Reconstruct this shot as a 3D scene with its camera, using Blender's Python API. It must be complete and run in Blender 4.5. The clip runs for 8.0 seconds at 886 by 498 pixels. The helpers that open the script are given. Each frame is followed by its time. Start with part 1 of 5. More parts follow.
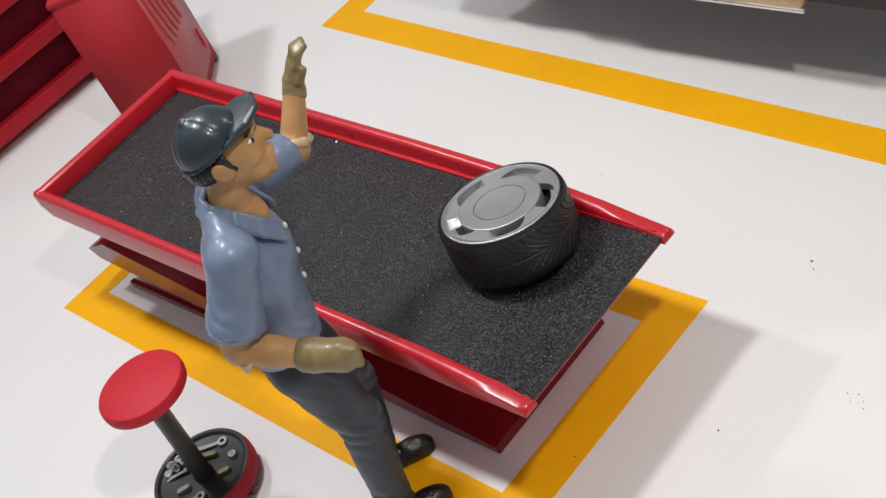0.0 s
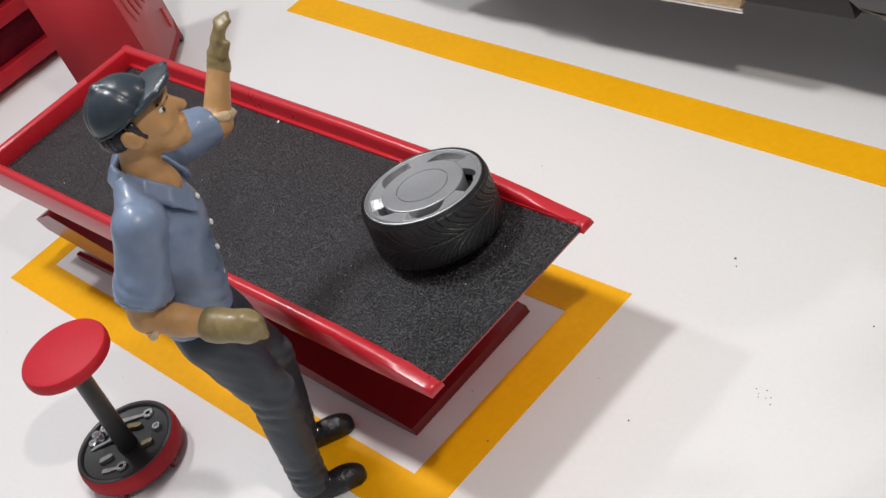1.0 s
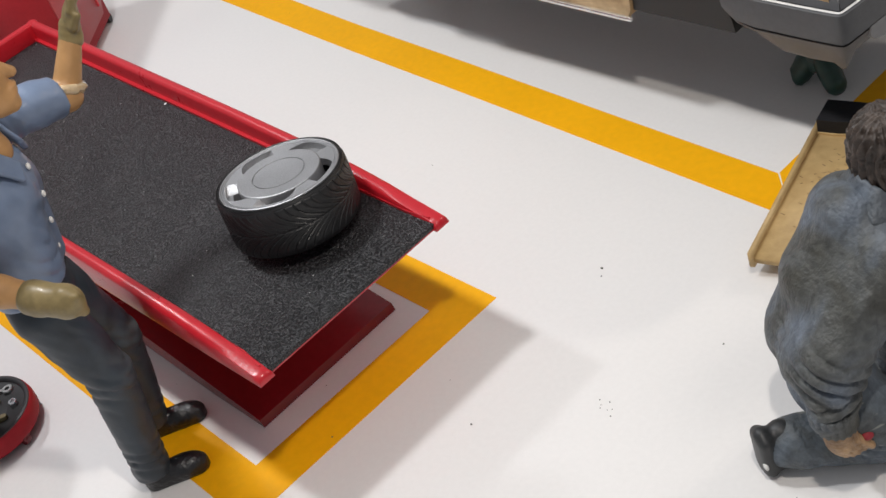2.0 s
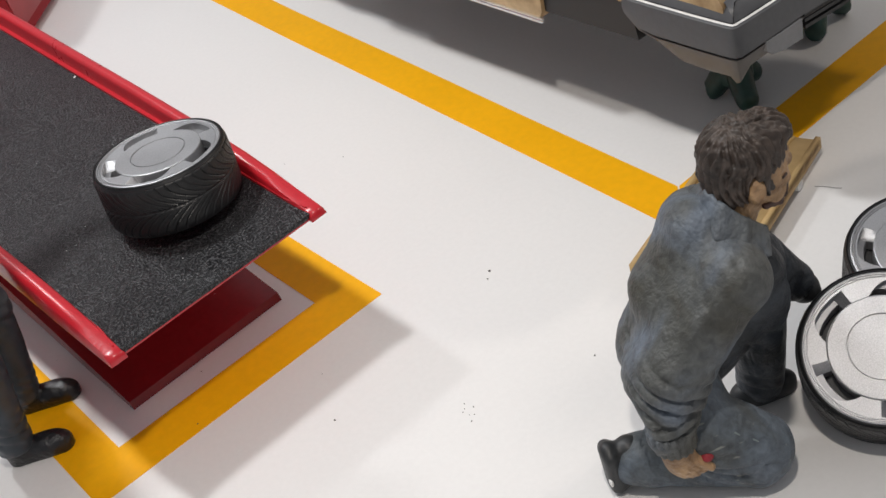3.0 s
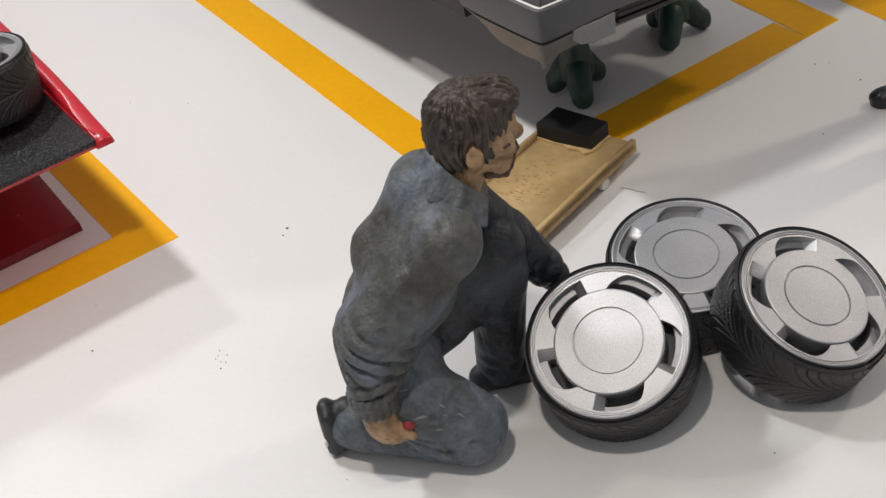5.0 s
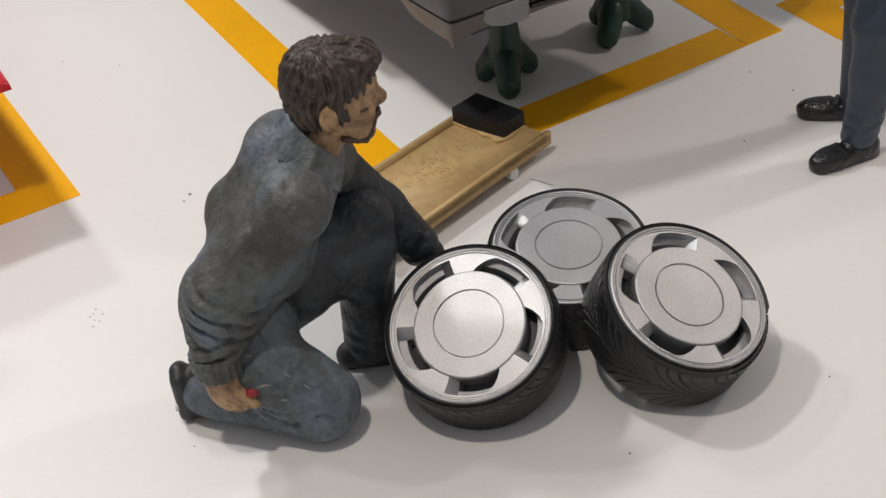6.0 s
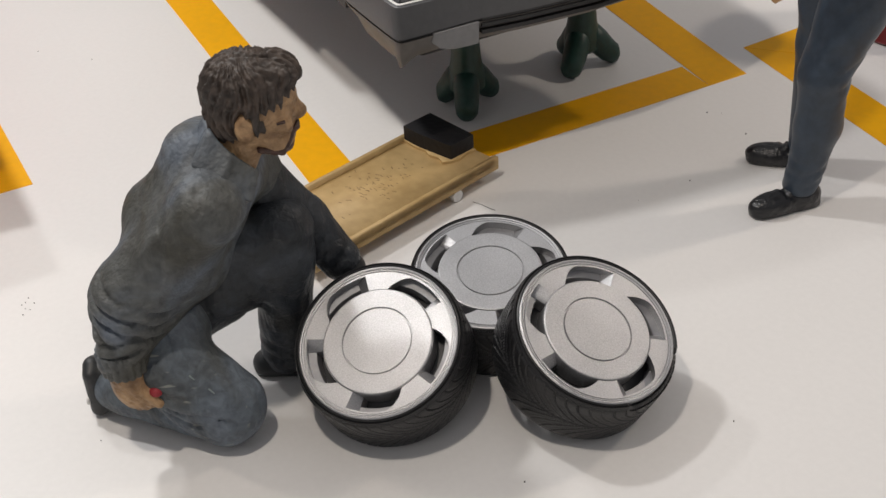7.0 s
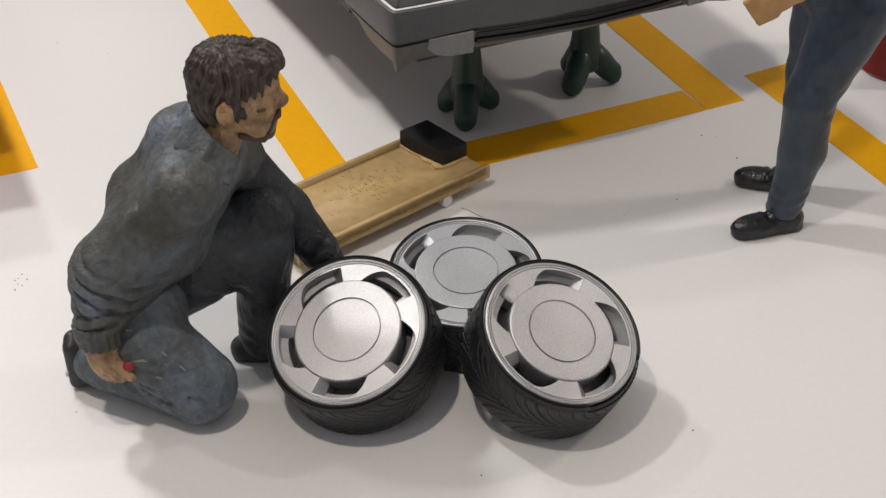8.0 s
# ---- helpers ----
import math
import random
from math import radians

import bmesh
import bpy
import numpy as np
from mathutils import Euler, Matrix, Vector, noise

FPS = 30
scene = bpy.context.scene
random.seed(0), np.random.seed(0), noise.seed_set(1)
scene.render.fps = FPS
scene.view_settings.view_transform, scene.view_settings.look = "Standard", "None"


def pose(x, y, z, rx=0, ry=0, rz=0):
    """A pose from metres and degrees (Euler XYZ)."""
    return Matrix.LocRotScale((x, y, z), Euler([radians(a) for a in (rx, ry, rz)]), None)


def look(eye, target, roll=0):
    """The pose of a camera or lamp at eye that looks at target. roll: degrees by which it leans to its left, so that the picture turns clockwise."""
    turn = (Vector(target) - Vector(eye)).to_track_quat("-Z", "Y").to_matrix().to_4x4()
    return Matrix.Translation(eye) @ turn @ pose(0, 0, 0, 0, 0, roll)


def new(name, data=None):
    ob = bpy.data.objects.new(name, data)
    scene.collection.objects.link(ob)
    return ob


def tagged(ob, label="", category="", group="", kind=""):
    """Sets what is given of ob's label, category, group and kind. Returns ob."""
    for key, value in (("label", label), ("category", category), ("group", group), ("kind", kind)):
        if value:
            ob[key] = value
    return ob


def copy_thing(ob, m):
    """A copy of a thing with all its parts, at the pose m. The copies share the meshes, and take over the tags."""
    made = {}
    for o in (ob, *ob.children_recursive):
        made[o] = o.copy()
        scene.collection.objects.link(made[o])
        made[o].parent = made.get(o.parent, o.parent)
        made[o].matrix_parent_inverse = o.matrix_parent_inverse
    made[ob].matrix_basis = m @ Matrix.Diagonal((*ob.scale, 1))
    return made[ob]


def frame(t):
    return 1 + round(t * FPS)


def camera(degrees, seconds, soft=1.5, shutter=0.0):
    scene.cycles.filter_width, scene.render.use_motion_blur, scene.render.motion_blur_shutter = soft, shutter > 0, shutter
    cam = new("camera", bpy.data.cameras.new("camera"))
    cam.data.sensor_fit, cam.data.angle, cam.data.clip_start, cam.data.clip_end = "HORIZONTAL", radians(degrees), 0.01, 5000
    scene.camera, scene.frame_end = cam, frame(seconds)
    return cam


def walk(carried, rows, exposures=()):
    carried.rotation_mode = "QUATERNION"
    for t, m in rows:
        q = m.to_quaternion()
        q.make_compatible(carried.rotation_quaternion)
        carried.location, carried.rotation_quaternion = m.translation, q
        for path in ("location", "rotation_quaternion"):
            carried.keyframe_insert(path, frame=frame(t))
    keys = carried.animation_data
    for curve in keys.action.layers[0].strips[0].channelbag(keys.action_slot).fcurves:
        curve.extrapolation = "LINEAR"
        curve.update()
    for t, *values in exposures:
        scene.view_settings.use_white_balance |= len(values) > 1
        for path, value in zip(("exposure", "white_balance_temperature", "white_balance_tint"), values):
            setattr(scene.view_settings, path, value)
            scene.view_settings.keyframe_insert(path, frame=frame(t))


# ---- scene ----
cam = camera(37.755, 8.0)
PATH = [
    (0, (0.14148, -0.13059, 0.18923), (-0.06427, -0.01256, 0.00557), -27.860),
    (0.5, (0.14742, -0.12914, 0.18653), (-0.05863, -0.01081, 0.00338), -26.612),
    (1, (0.15422, -0.12383, 0.18242), (-0.05200, -0.00608, -0.00091), -25.459),
    (1.5, (0.16310, -0.11571, 0.17579), (-0.04339, 0.00309, -0.00655), -23.662),
    (3, (0.18425, -0.08640, 0.15885), (-0.02490, 0.03041, -0.02174), -18.486),
    (3.5, (0.19107, -0.08103, 0.15530), (-0.01889, 0.03574, -0.02438), -16.710),
    (4, (0.19793, -0.07440, 0.15189), (-0.01255, 0.04268, -0.02698), -14.581),
    (4.5, (0.20388, -0.06753, 0.14828), (-0.00582, 0.05049, -0.03087), -12.475),
    (6, (0.22075, -0.04037, 0.13103), (0.00582, 0.07424, -0.04409), -6.642),
    (6.5, (0.22595, -0.03253, 0.13035), (0.00894, 0.08063, -0.04314), -4.631),
    (7, (0.22931, -0.02793, 0.13190), (0.01062, 0.08382, -0.04040), -2.825),
    (7.5, (0.23389, -0.02513, 0.13287), (0.01308, 0.08487, -0.03784), -1.158),
    (8, (0.23954, -0.02309, 0.13045), (0.01379, 0.08341, -0.03597), -0.544),
]
walk(cam, [(t, look(eye, target, roll)) for t, eye, target, roll in PATH], [(0, 0.0, 6500, 10), (4.5, 0.0, 6560, 10), (6, -0.1, 6750, 11), (8, -0.08, 6800, 11)])

# ---- world and lamps ----
world = bpy.data.worlds.new("showroom")
scene.world = world
world.use_nodes = True
wn, wl = world.node_tree.nodes, world.node_tree.links
bg = wn["Background"]
tc = wn.new("ShaderNodeTexCoord")
sx = wn.new("ShaderNodeSeparateXYZ")
ramp = wn.new("ShaderNodeValToRGB")
wl.new(tc.outputs["Generated"], sx.inputs[0])
wl.new(sx.outputs["Z"], ramp.inputs[0])
wl.new(ramp.outputs[0], bg.inputs[0])
ramp.color_ramp.elements[0].position, ramp.color_ramp.elements[0].color = 0.0, (0.52, 0.52, 0.54, 1)
ramp.color_ramp.elements[1].position, ramp.color_ramp.elements[1].color = 1.0, (0.95, 0.97, 1.03, 1)
bg.inputs[1].default_value = 0.405


def showcase_lamp(name, place, aim, watts, size, colour):
    """A small round lamp of the showcase, above the model."""
    data = bpy.data.lights.new(name, "AREA")
    data.shape, data.size, data.energy, data.color = "DISK", size, watts, colour
    ob = new(name, data)
    ob.matrix_world = look(place, aim)
    return ob


showcase_lamp("lamp_left", (-0.086, -0.047, 0.320), (-0.01, 0, 0), 0.44, 0.028, (0.97, 0.985, 1.0))
showcase_lamp("lamp_front", (0.140, -0.046, 0.290), (-0.06, -0.01, 0), 0.31, 0.014, (1.0, 0.925, 0.845))
showcase_lamp("lamp_back", (0.132, 0.388, 0.290), (0.07, 0.08, 0), 0.30, 0.026, (1.0, 0.90, 0.80))
showcase_lamp("lamp_far_left", (-0.262, -0.047, 0.320), (-0.21, 0, 0), 0.335, 0.028, (0.97, 0.985, 1.0))

# ---- materials ----
MM = 0.001


def material(name, colour, rough=0.5, metal=0.0, vary=0.12, grain=700, stain=60, bump=0.0, bump_scale=1500, coat=0.0, tint=None, rough_vary=0.1, bump_depth=0.0004, spec=0.5, coat_ior=1.5):
    """A surface with fine grain and broad stains; the scales are per metre."""
    m = bpy.data.materials.new(name)
    m.use_nodes = True
    n, l = m.node_tree.nodes, m.node_tree.links
    b = n["Principled BSDF"]
    t = n.new("ShaderNodeTexCoord")
    fine, broad = n.new("ShaderNodeTexNoise"), n.new("ShaderNodeTexNoise")
    for node, s, d in ((fine, grain, 4), (broad, stain, 3)):
        node.inputs["Scale"].default_value, node.inputs["Detail"].default_value = s, d
        l.new(t.outputs["Object"], node.inputs["Vector"])
    add = n.new("ShaderNodeMath")
    add.operation = "ADD"
    half = n.new("ShaderNodeMath")
    half.operation, half.inputs[1].default_value = "MULTIPLY", 0.5
    l.new(fine.outputs[0], add.inputs[0])
    l.new(broad.outputs[0], add.inputs[1])
    l.new(add.outputs[0], half.inputs[0])
    cr = n.new("ShaderNodeValToRGB")
    lo = tint if tint else [c * (1 - vary) for c in colour]
    hi = [min(1, c * (1 + vary)) for c in colour]
    cr.color_ramp.elements[0].position, cr.color_ramp.elements[0].color = 0.36, (*lo, 1)
    cr.color_ramp.elements[1].position, cr.color_ramp.elements[1].color = 0.64, (*hi, 1)
    l.new(half.outputs[0], cr.inputs[0])
    l.new(cr.outputs[0], b.inputs["Base Color"])
    rr = n.new("ShaderNodeMapRange")
    rr.inputs[3].default_value, rr.inputs[4].default_value = max(0.03, rough - rough_vary), min(1, rough + rough_vary)
    l.new(half.outputs[0], rr.inputs[0])
    l.new(rr.outputs[0], b.inputs["Roughness"])
    b.inputs["Metallic"].default_value = metal
    b.inputs["Coat Weight"].default_value = coat
    b.inputs["Coat Roughness"].default_value = 0.08
    b.inputs["Coat IOR"].default_value = coat_ior
    b.inputs["Specular IOR Level"].default_value = spec
    if bump:
        bn, bp = n.new("ShaderNodeTexNoise"), n.new("ShaderNodeBump")
        bn.inputs["Scale"].default_value, bn.inputs["Detail"].default_value = bump_scale, 3
        l.new(t.outputs["Object"], bn.inputs["Vector"])
        l.new(bn.outputs[0], bp.inputs["Height"])
        bp.inputs["Strength"].default_value, bp.inputs["Distance"].default_value = bump, bump_depth
        l.new(bp.outputs[0], b.inputs["Normal"])
    return m


def grit(name):
    """A black crinkled anti-slip sheet: raised wormy grains, with glints painted pale on their tops."""
    m = material(name, (0.02, 0.02, 0.022), 0.36, vary=0.3, grain=400, stain=40, spec=0.38)
    n, l = m.node_tree.nodes, m.node_tree.links
    b = n["Principled BSDF"]
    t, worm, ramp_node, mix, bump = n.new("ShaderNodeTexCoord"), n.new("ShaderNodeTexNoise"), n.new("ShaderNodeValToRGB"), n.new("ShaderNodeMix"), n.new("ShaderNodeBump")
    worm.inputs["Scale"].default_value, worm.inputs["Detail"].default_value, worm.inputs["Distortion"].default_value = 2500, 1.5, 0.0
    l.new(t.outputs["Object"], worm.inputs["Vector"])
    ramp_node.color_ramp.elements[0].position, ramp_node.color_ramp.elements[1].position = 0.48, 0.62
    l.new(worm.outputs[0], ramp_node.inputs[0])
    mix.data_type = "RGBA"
    # The pale mix colour stands for lamp glints on the grain tops.
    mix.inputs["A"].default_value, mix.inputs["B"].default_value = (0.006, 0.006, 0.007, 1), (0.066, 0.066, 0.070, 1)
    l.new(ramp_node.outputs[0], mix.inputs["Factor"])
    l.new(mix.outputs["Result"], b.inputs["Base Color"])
    bump.inputs["Strength"].default_value, bump.inputs["Distance"].default_value = 1.0, 0.0005
    l.new(worm.outputs[0], bump.inputs["Height"])
    l.new(bump.outputs[0], b.inputs["Normal"])
    return m


def worn_paint(name, colours, rough=0.5, patch=60, scratch=0.0, relief=0.5):
    """Hand-painted, weathered cloth: three colours in broad patches, fine mottling, pale scratches along the limb and a rough cast relief."""
    m = bpy.data.materials.new(name)
    m.use_nodes = True
    n, l = m.node_tree.nodes, m.node_tree.links
    b = n["Principled BSDF"]
    t = n.new("ShaderNodeTexCoord")

    def clouds(scale, detail, warp=0.0, stretch=None):
        node = n.new("ShaderNodeTexNoise")
        node.inputs["Scale"].default_value, node.inputs["Detail"].default_value, node.inputs["Distortion"].default_value = scale, detail, warp
        source = t.outputs["Object"]
        if stretch:
            mp = n.new("ShaderNodeMapping")
            mp.inputs["Scale"].default_value = stretch
            mp.inputs["Rotation"].default_value = (0.3, 0.5, -0.2)
            l.new(source, mp.inputs["Vector"])
            source = mp.outputs[0]
        l.new(source, node.inputs["Vector"])
        return node.outputs[0]

    def blend(factor, a, c, mode="MIX"):
        node = n.new("ShaderNodeMix")
        node.data_type, node.blend_type = "RGBA", mode
        for socket, value in ((node.inputs["Factor"], factor), (node.inputs["A"], a), (node.inputs["B"], c)):
            if isinstance(value, (float, tuple)):
                socket.default_value = value
            else:
                l.new(value, socket)
        return node.outputs["Result"]

    def steps_of(value, *stops):
        node = n.new("ShaderNodeValToRGB")
        while len(node.color_ramp.elements) < len(stops):
            node.color_ramp.elements.new(0.5)
        for e, (at, c) in zip(node.color_ramp.elements, stops):
            e.position, e.color = at, (*c, 1)
        l.new(value, node.inputs[0])
        return node.outputs[0]
    base = steps_of(clouds(patch, 5, 0.5), (0.36, colours[0]), (0.5, colours[1]), (0.64, colours[2]))
    mottled = blend(0.75, base, steps_of(clouds(620, 5, 0.8), (0.3, (0.55, 0.55, 0.56)), (0.7, (1.35, 1.35, 1.33))), "MULTIPLY")
    if scratch:
        mark = steps_of(clouds(900, 2, 0.3, (0.22, 1.0, 1.0)), (0.67, (0, 0, 0)), (0.74, (scratch, scratch, scratch)))
        mottled = blend(mark, mottled, (0.27, 0.28, 0.25, 1))
    l.new(mottled, b.inputs["Base Color"])
    rr = n.new("ShaderNodeMapRange")
    rr.inputs[3].default_value, rr.inputs[4].default_value = rough - 0.12, rough + 0.12
    l.new(clouds(300, 4), rr.inputs[0])
    l.new(rr.outputs[0], b.inputs["Roughness"])
    coarse, fine = n.new("ShaderNodeBump"), n.new("ShaderNodeBump")
    coarse.inputs["Strength"].default_value, coarse.inputs["Distance"].default_value = relief, 0.0012
    fine.inputs["Strength"].default_value, fine.inputs["Distance"].default_value = relief, 0.0004
    l.new(clouds(330, 3, 0.9, (1.0, 1.0, 0.5)), coarse.inputs["Height"])
    l.new(clouds(1700, 3), fine.inputs["Height"])
    l.new(coarse.outputs[0], fine.inputs["Normal"])
    l.new(fine.outputs[0], b.inputs["Normal"])
    return m


M_FLOOR = material("white_board", (0.80, 0.785, 0.77), 0.42, vary=0.02, grain=900, stain=14, bump=0.03, bump_scale=2500)
M_TAPE = material("yellow_tape", (0.90, 0.43, 0.0008), 0.55, vary=0.05, grain=500, stain=40, bump=0.05, bump_scale=900, spec=0.25)
M_RED = material("red_gloss_paint", (0.50, 0.012, 0.022), 0.30, vary=0.08, coat=0.35, bump=0.12, bump_scale=900, spec=0.45)
M_RED.node_tree.nodes["Principled BSDF"].inputs["Coat Roughness"].default_value = 0.22
M_SEAT = material("red_seat_vinyl", (0.50, 0.014, 0.026), 0.55, vary=0.08, bump=0.15, bump_scale=900, spec=0.3)
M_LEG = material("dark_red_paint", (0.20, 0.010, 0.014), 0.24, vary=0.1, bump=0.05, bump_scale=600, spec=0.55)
M_REDCAB = material("red_cabinet_paint", (0.36, 0.022, 0.030), 0.6, vary=0.08, bump=0.04, bump_scale=700, spec=0.15)
# Glossier than the cart's body, and lightened: floor glare put into the colour.
M_REDSIDE = material("glossy_lit_red_side", (0.43, 0.045, 0.052), 0.42, vary=0.06, bump=0.04, bump_scale=700, spec=0.8)
# Near-black red: the shade inside the open shelves as a colour.
M_RECESS = material("recess_shade_paint", (0.085, 0.003, 0.009), 0.7, vary=0.2, spec=0.1)
M_SHELF = material("red_shelf_paint", (0.37, 0.008, 0.017), 0.45, vary=0.08, bump=0.04, bump_scale=700, spec=0.3)
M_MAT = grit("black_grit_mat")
M_TYRE = material("black_rubber", (0.011, 0.011, 0.012), 0.40, vary=0.3, bump=0.15, bump_scale=2500)
M_RIM = material("silver_wheel_paint", (0.50, 0.50, 0.51), 0.43, metal=0.93, vary=0.24, grain=5200, stain=40, bump=0.2, bump_scale=9000, rough_vary=0.1)
M_RIMIN = material("dull_silver_inside", (0.32, 0.32, 0.33), 0.5, metal=0.7, vary=0.15)
M_CUFF = material("clear_varnished_cuff", (0.50, 0.37, 0.22), 0.2, vary=0.2, coat=0.8, bump=0.2, bump_scale=600)
M_BARREL = material("dark_wheel_inside", (0.05, 0.05, 0.052), 0.5, metal=0.2)
M_SHIRT = material("blue_painted_shirt", (0.155, 0.205, 0.305), 0.38, vary=0.14, grain=300, stain=110, bump=0.15, bump_scale=500, coat=0.25)
M_SKIN = material("painted_skin", (0.46, 0.25, 0.10), 0.42, vary=0.12, grain=300, stain=150, bump=0.2, bump_scale=500)
M_CAP = material("navy_cap_paint", (0.020, 0.031, 0.042), 0.36, vary=0.2, coat=0.2, bump=0.2, bump_scale=500)
M_HAIRBLACK = material("black_hair_paint", (0.012, 0.012, 0.014), 0.35, bump=0.6, bump_scale=900)
M_GLOVE = material("khaki_glove_paint", (0.22, 0.165, 0.07), 0.4, vary=0.2, coat=0.08, bump=0.3, bump_scale=400)
M_PANTS = material("slate_trouser_paint", (0.030, 0.040, 0.052), 0.42, vary=0.25, grain=300, stain=120, bump=0.35, bump_scale=260)
M_SHOE = material("black_shoe_paint", (0.010, 0.010, 0.012), 0.34, coat=0.12, bump=0.6, bump_scale=700, bump_depth=0.0008)
M_WHITE = material("white_paint", (0.75, 0.74, 0.72), 0.4)
M_KJACKET = worn_paint("washed_grey_jacket", ((0.050, 0.049, 0.040), (0.082, 0.087, 0.086), (0.122, 0.146, 0.180)), 0.58, 75, 0.0, 0.5)
# Jeans where lit: light put into the pale colour; the scratches are wear.
M_KJEANS = worn_paint("lit_denim", ((0.070, 0.078, 0.082), (0.098, 0.120, 0.145), (0.130, 0.155, 0.190)), 0.6, 90, 0.7, 0.5)
# Dark copy for the far leg and sleeve: their shade as a colour.
M_KSHADED = worn_paint("shaded_cloth", ((0.018, 0.020, 0.022), (0.032, 0.038, 0.046), (0.056, 0.066, 0.080)), 0.45, 80, 0.12, 0.5)
M_KSKIN = material("weathered_skin_paint", (0.42, 0.265, 0.14), 0.5, vary=0.15, grain=700, stain=260, bump=0.8, bump_scale=900, tint=(0.20, 0.11, 0.05), bump_depth=0.0008)
M_KHAIR = material("dark_brown_hair_paint", (0.062, 0.045, 0.036), 0.5, vary=0.3, grain=900, stain=300, bump=0.6, bump_scale=1300, tint=(0.020, 0.015, 0.012))
M_KBEARD = material("brown_beard_paint", (0.085, 0.040, 0.028), 0.5, vary=0.3, grain=900, stain=300, bump=0.5, bump_scale=1300, tint=(0.035, 0.018, 0.014))
M_SCUFF = material("brown_scuffs", (0.20, 0.13, 0.06), 0.8)
M_KSHOE = material("worn_dark_shoe", (0.03, 0.032, 0.034), 0.5, vary=0.4)
M_REDMARK = material("red_rag", (0.30, 0.02, 0.03), 0.6)
M_CPANTS = material("blue_jeans_paint", (0.030, 0.044, 0.064), 0.40, vary=0.22, stain=120, bump=0.25, bump_scale=260)
M_BUMPER = material("dark_grey_bumper", (0.078, 0.079, 0.084), 0.42, vary=0.1, bump=0.1, bump_scale=1500)
M_VALANCE = material("grey_valance", (0.115, 0.105, 0.096), 0.5, vary=0.12)
M_BLACK = material("black_trim", (0.012, 0.012, 0.013), 0.45)
M_BODY = material("tan_primer_body", (0.50, 0.36, 0.20), 0.55, vary=0.2, grain=300, stain=60, bump=0.2, tint=(0.30, 0.19, 0.09))
M_CHIP = material("chipped_paint", (0.20, 0.24, 0.24), 0.6)
M_CHROME = material("bright_trim", (0.75, 0.75, 0.76), 0.22, metal=0.9)
M_FOG = material("clear_lamp_lens", (0.20, 0.20, 0.205), 0.5, vary=0.1, coat=0.12, bump=0.3, bump_scale=900)
M_GLASS = material("dark_car_glass", (0.02, 0.022, 0.025), 0.08)
M_GREEN = material("dark_green_cast_iron", (0.010, 0.044, 0.034), 0.45, vary=0.3, coat=0.1, bump=0.3, bump_scale=500)
M_WOOD = material("pale_creeper_wood", (0.52, 0.36, 0.165), 0.58, vary=0.1, grain=420, stain=70, bump=0.3, bump_scale=700, tint=(0.44, 0.29, 0.12))
M_VINYL = material("black_vinyl", (0.012, 0.012, 0.014), 0.55, bump=0.3, bump_scale=900, spec=0.3)
M_STEEL = material("bare_steel", (0.45, 0.45, 0.44), 0.3, metal=0.9, vary=0.2)
M_WORNSTEEL = material("worn_grey_steel", (0.24, 0.24, 0.23), 0.42, metal=0.7, vary=0.35, grain=900, bump=0.4, bump_scale=1500)
M_BRASS = material("dull_brass", (0.24, 0.20, 0.11), 0.45, metal=0.6, vary=0.3, grain=900, bump=0.3, bump_scale=1500)
M_POST = material("dark_post_paint", (0.030, 0.029, 0.030), 0.4, vary=0.2)
M_TRAY = material("dark_tool_tray", (0.018, 0.017, 0.018), 0.4, vary=0.3)
M_DARKRED = material("dark_red_drum", (0.16, 0.012, 0.015), 0.35, coat=0.3)
M_DIRT = material("dark_specks", (0.11, 0.10, 0.09), 0.8)


# ---- mesh helpers (all in millimetres) ----
def link_mesh(name, mesh, mats, parent=None, label="", smooth=True):
    for m in (mats if isinstance(mats, (list, tuple)) else [mats]):
        mesh.materials.append(m)
    if smooth:
        mesh.polygons.foreach_set("use_smooth", [True] * len(mesh.polygons))
    ob = new(name, mesh)
    if parent:
        ob.parent = parent
    if label:
        ob["label"] = label
    return ob


def part(name, bm, mats, parent=None, label="", smooth=False, sharp=35, outward=True):
    """Links a bmesh in millimetres as one mesh object."""
    if outward:
        bmesh.ops.recalc_face_normals(bm, faces=bm.faces)
    bm.normal_update()
    if smooth:
        for e in bm.edges:
            if len(e.link_faces) == 2 and e.calc_face_angle(0) > radians(sharp):
                e.smooth = False
    bmesh.ops.scale(bm, vec=(MM, MM, MM), verts=bm.verts)
    mesh = bpy.data.meshes.new(name)
    bm.to_mesh(mesh)
    bm.free()
    return link_mesh(name, mesh, mats, parent, label, smooth)


def thing(name, label, category, place=(0, 0, 0), turn=0, group="", kind=""):
    ob = new(name)
    ob.empty_display_size = 0.005
    ob.matrix_world = pose(*[v * MM for v in place], 0, 0, turn)
    return tagged(ob, label, category, group, kind)


def box(bm, lo, hi, bevel=0.0, segments=2, matrix=None):
    made = bmesh.ops.create_cube(bm, size=1.0)["verts"]
    c, s = [(a + b) / 2 for a, b in zip(lo, hi)], [b - a for a, b in zip(lo, hi)]
    for v in made:
        v.co = Vector((c[i] + v.co[i] * s[i] for i in range(3)))
    if bevel:
        edges = list({e for v in made for e in v.link_edges})
        got = bmesh.ops.bevel(bm, geom=edges, offset=bevel, segments=segments, affect="EDGES", profile=0.5)
        made = list({v for f in got["faces"] for v in f.verts} | {v for v in made if v.is_valid})
    if matrix is not None:
        bmesh.ops.transform(bm, matrix=matrix, verts=made)
    return made


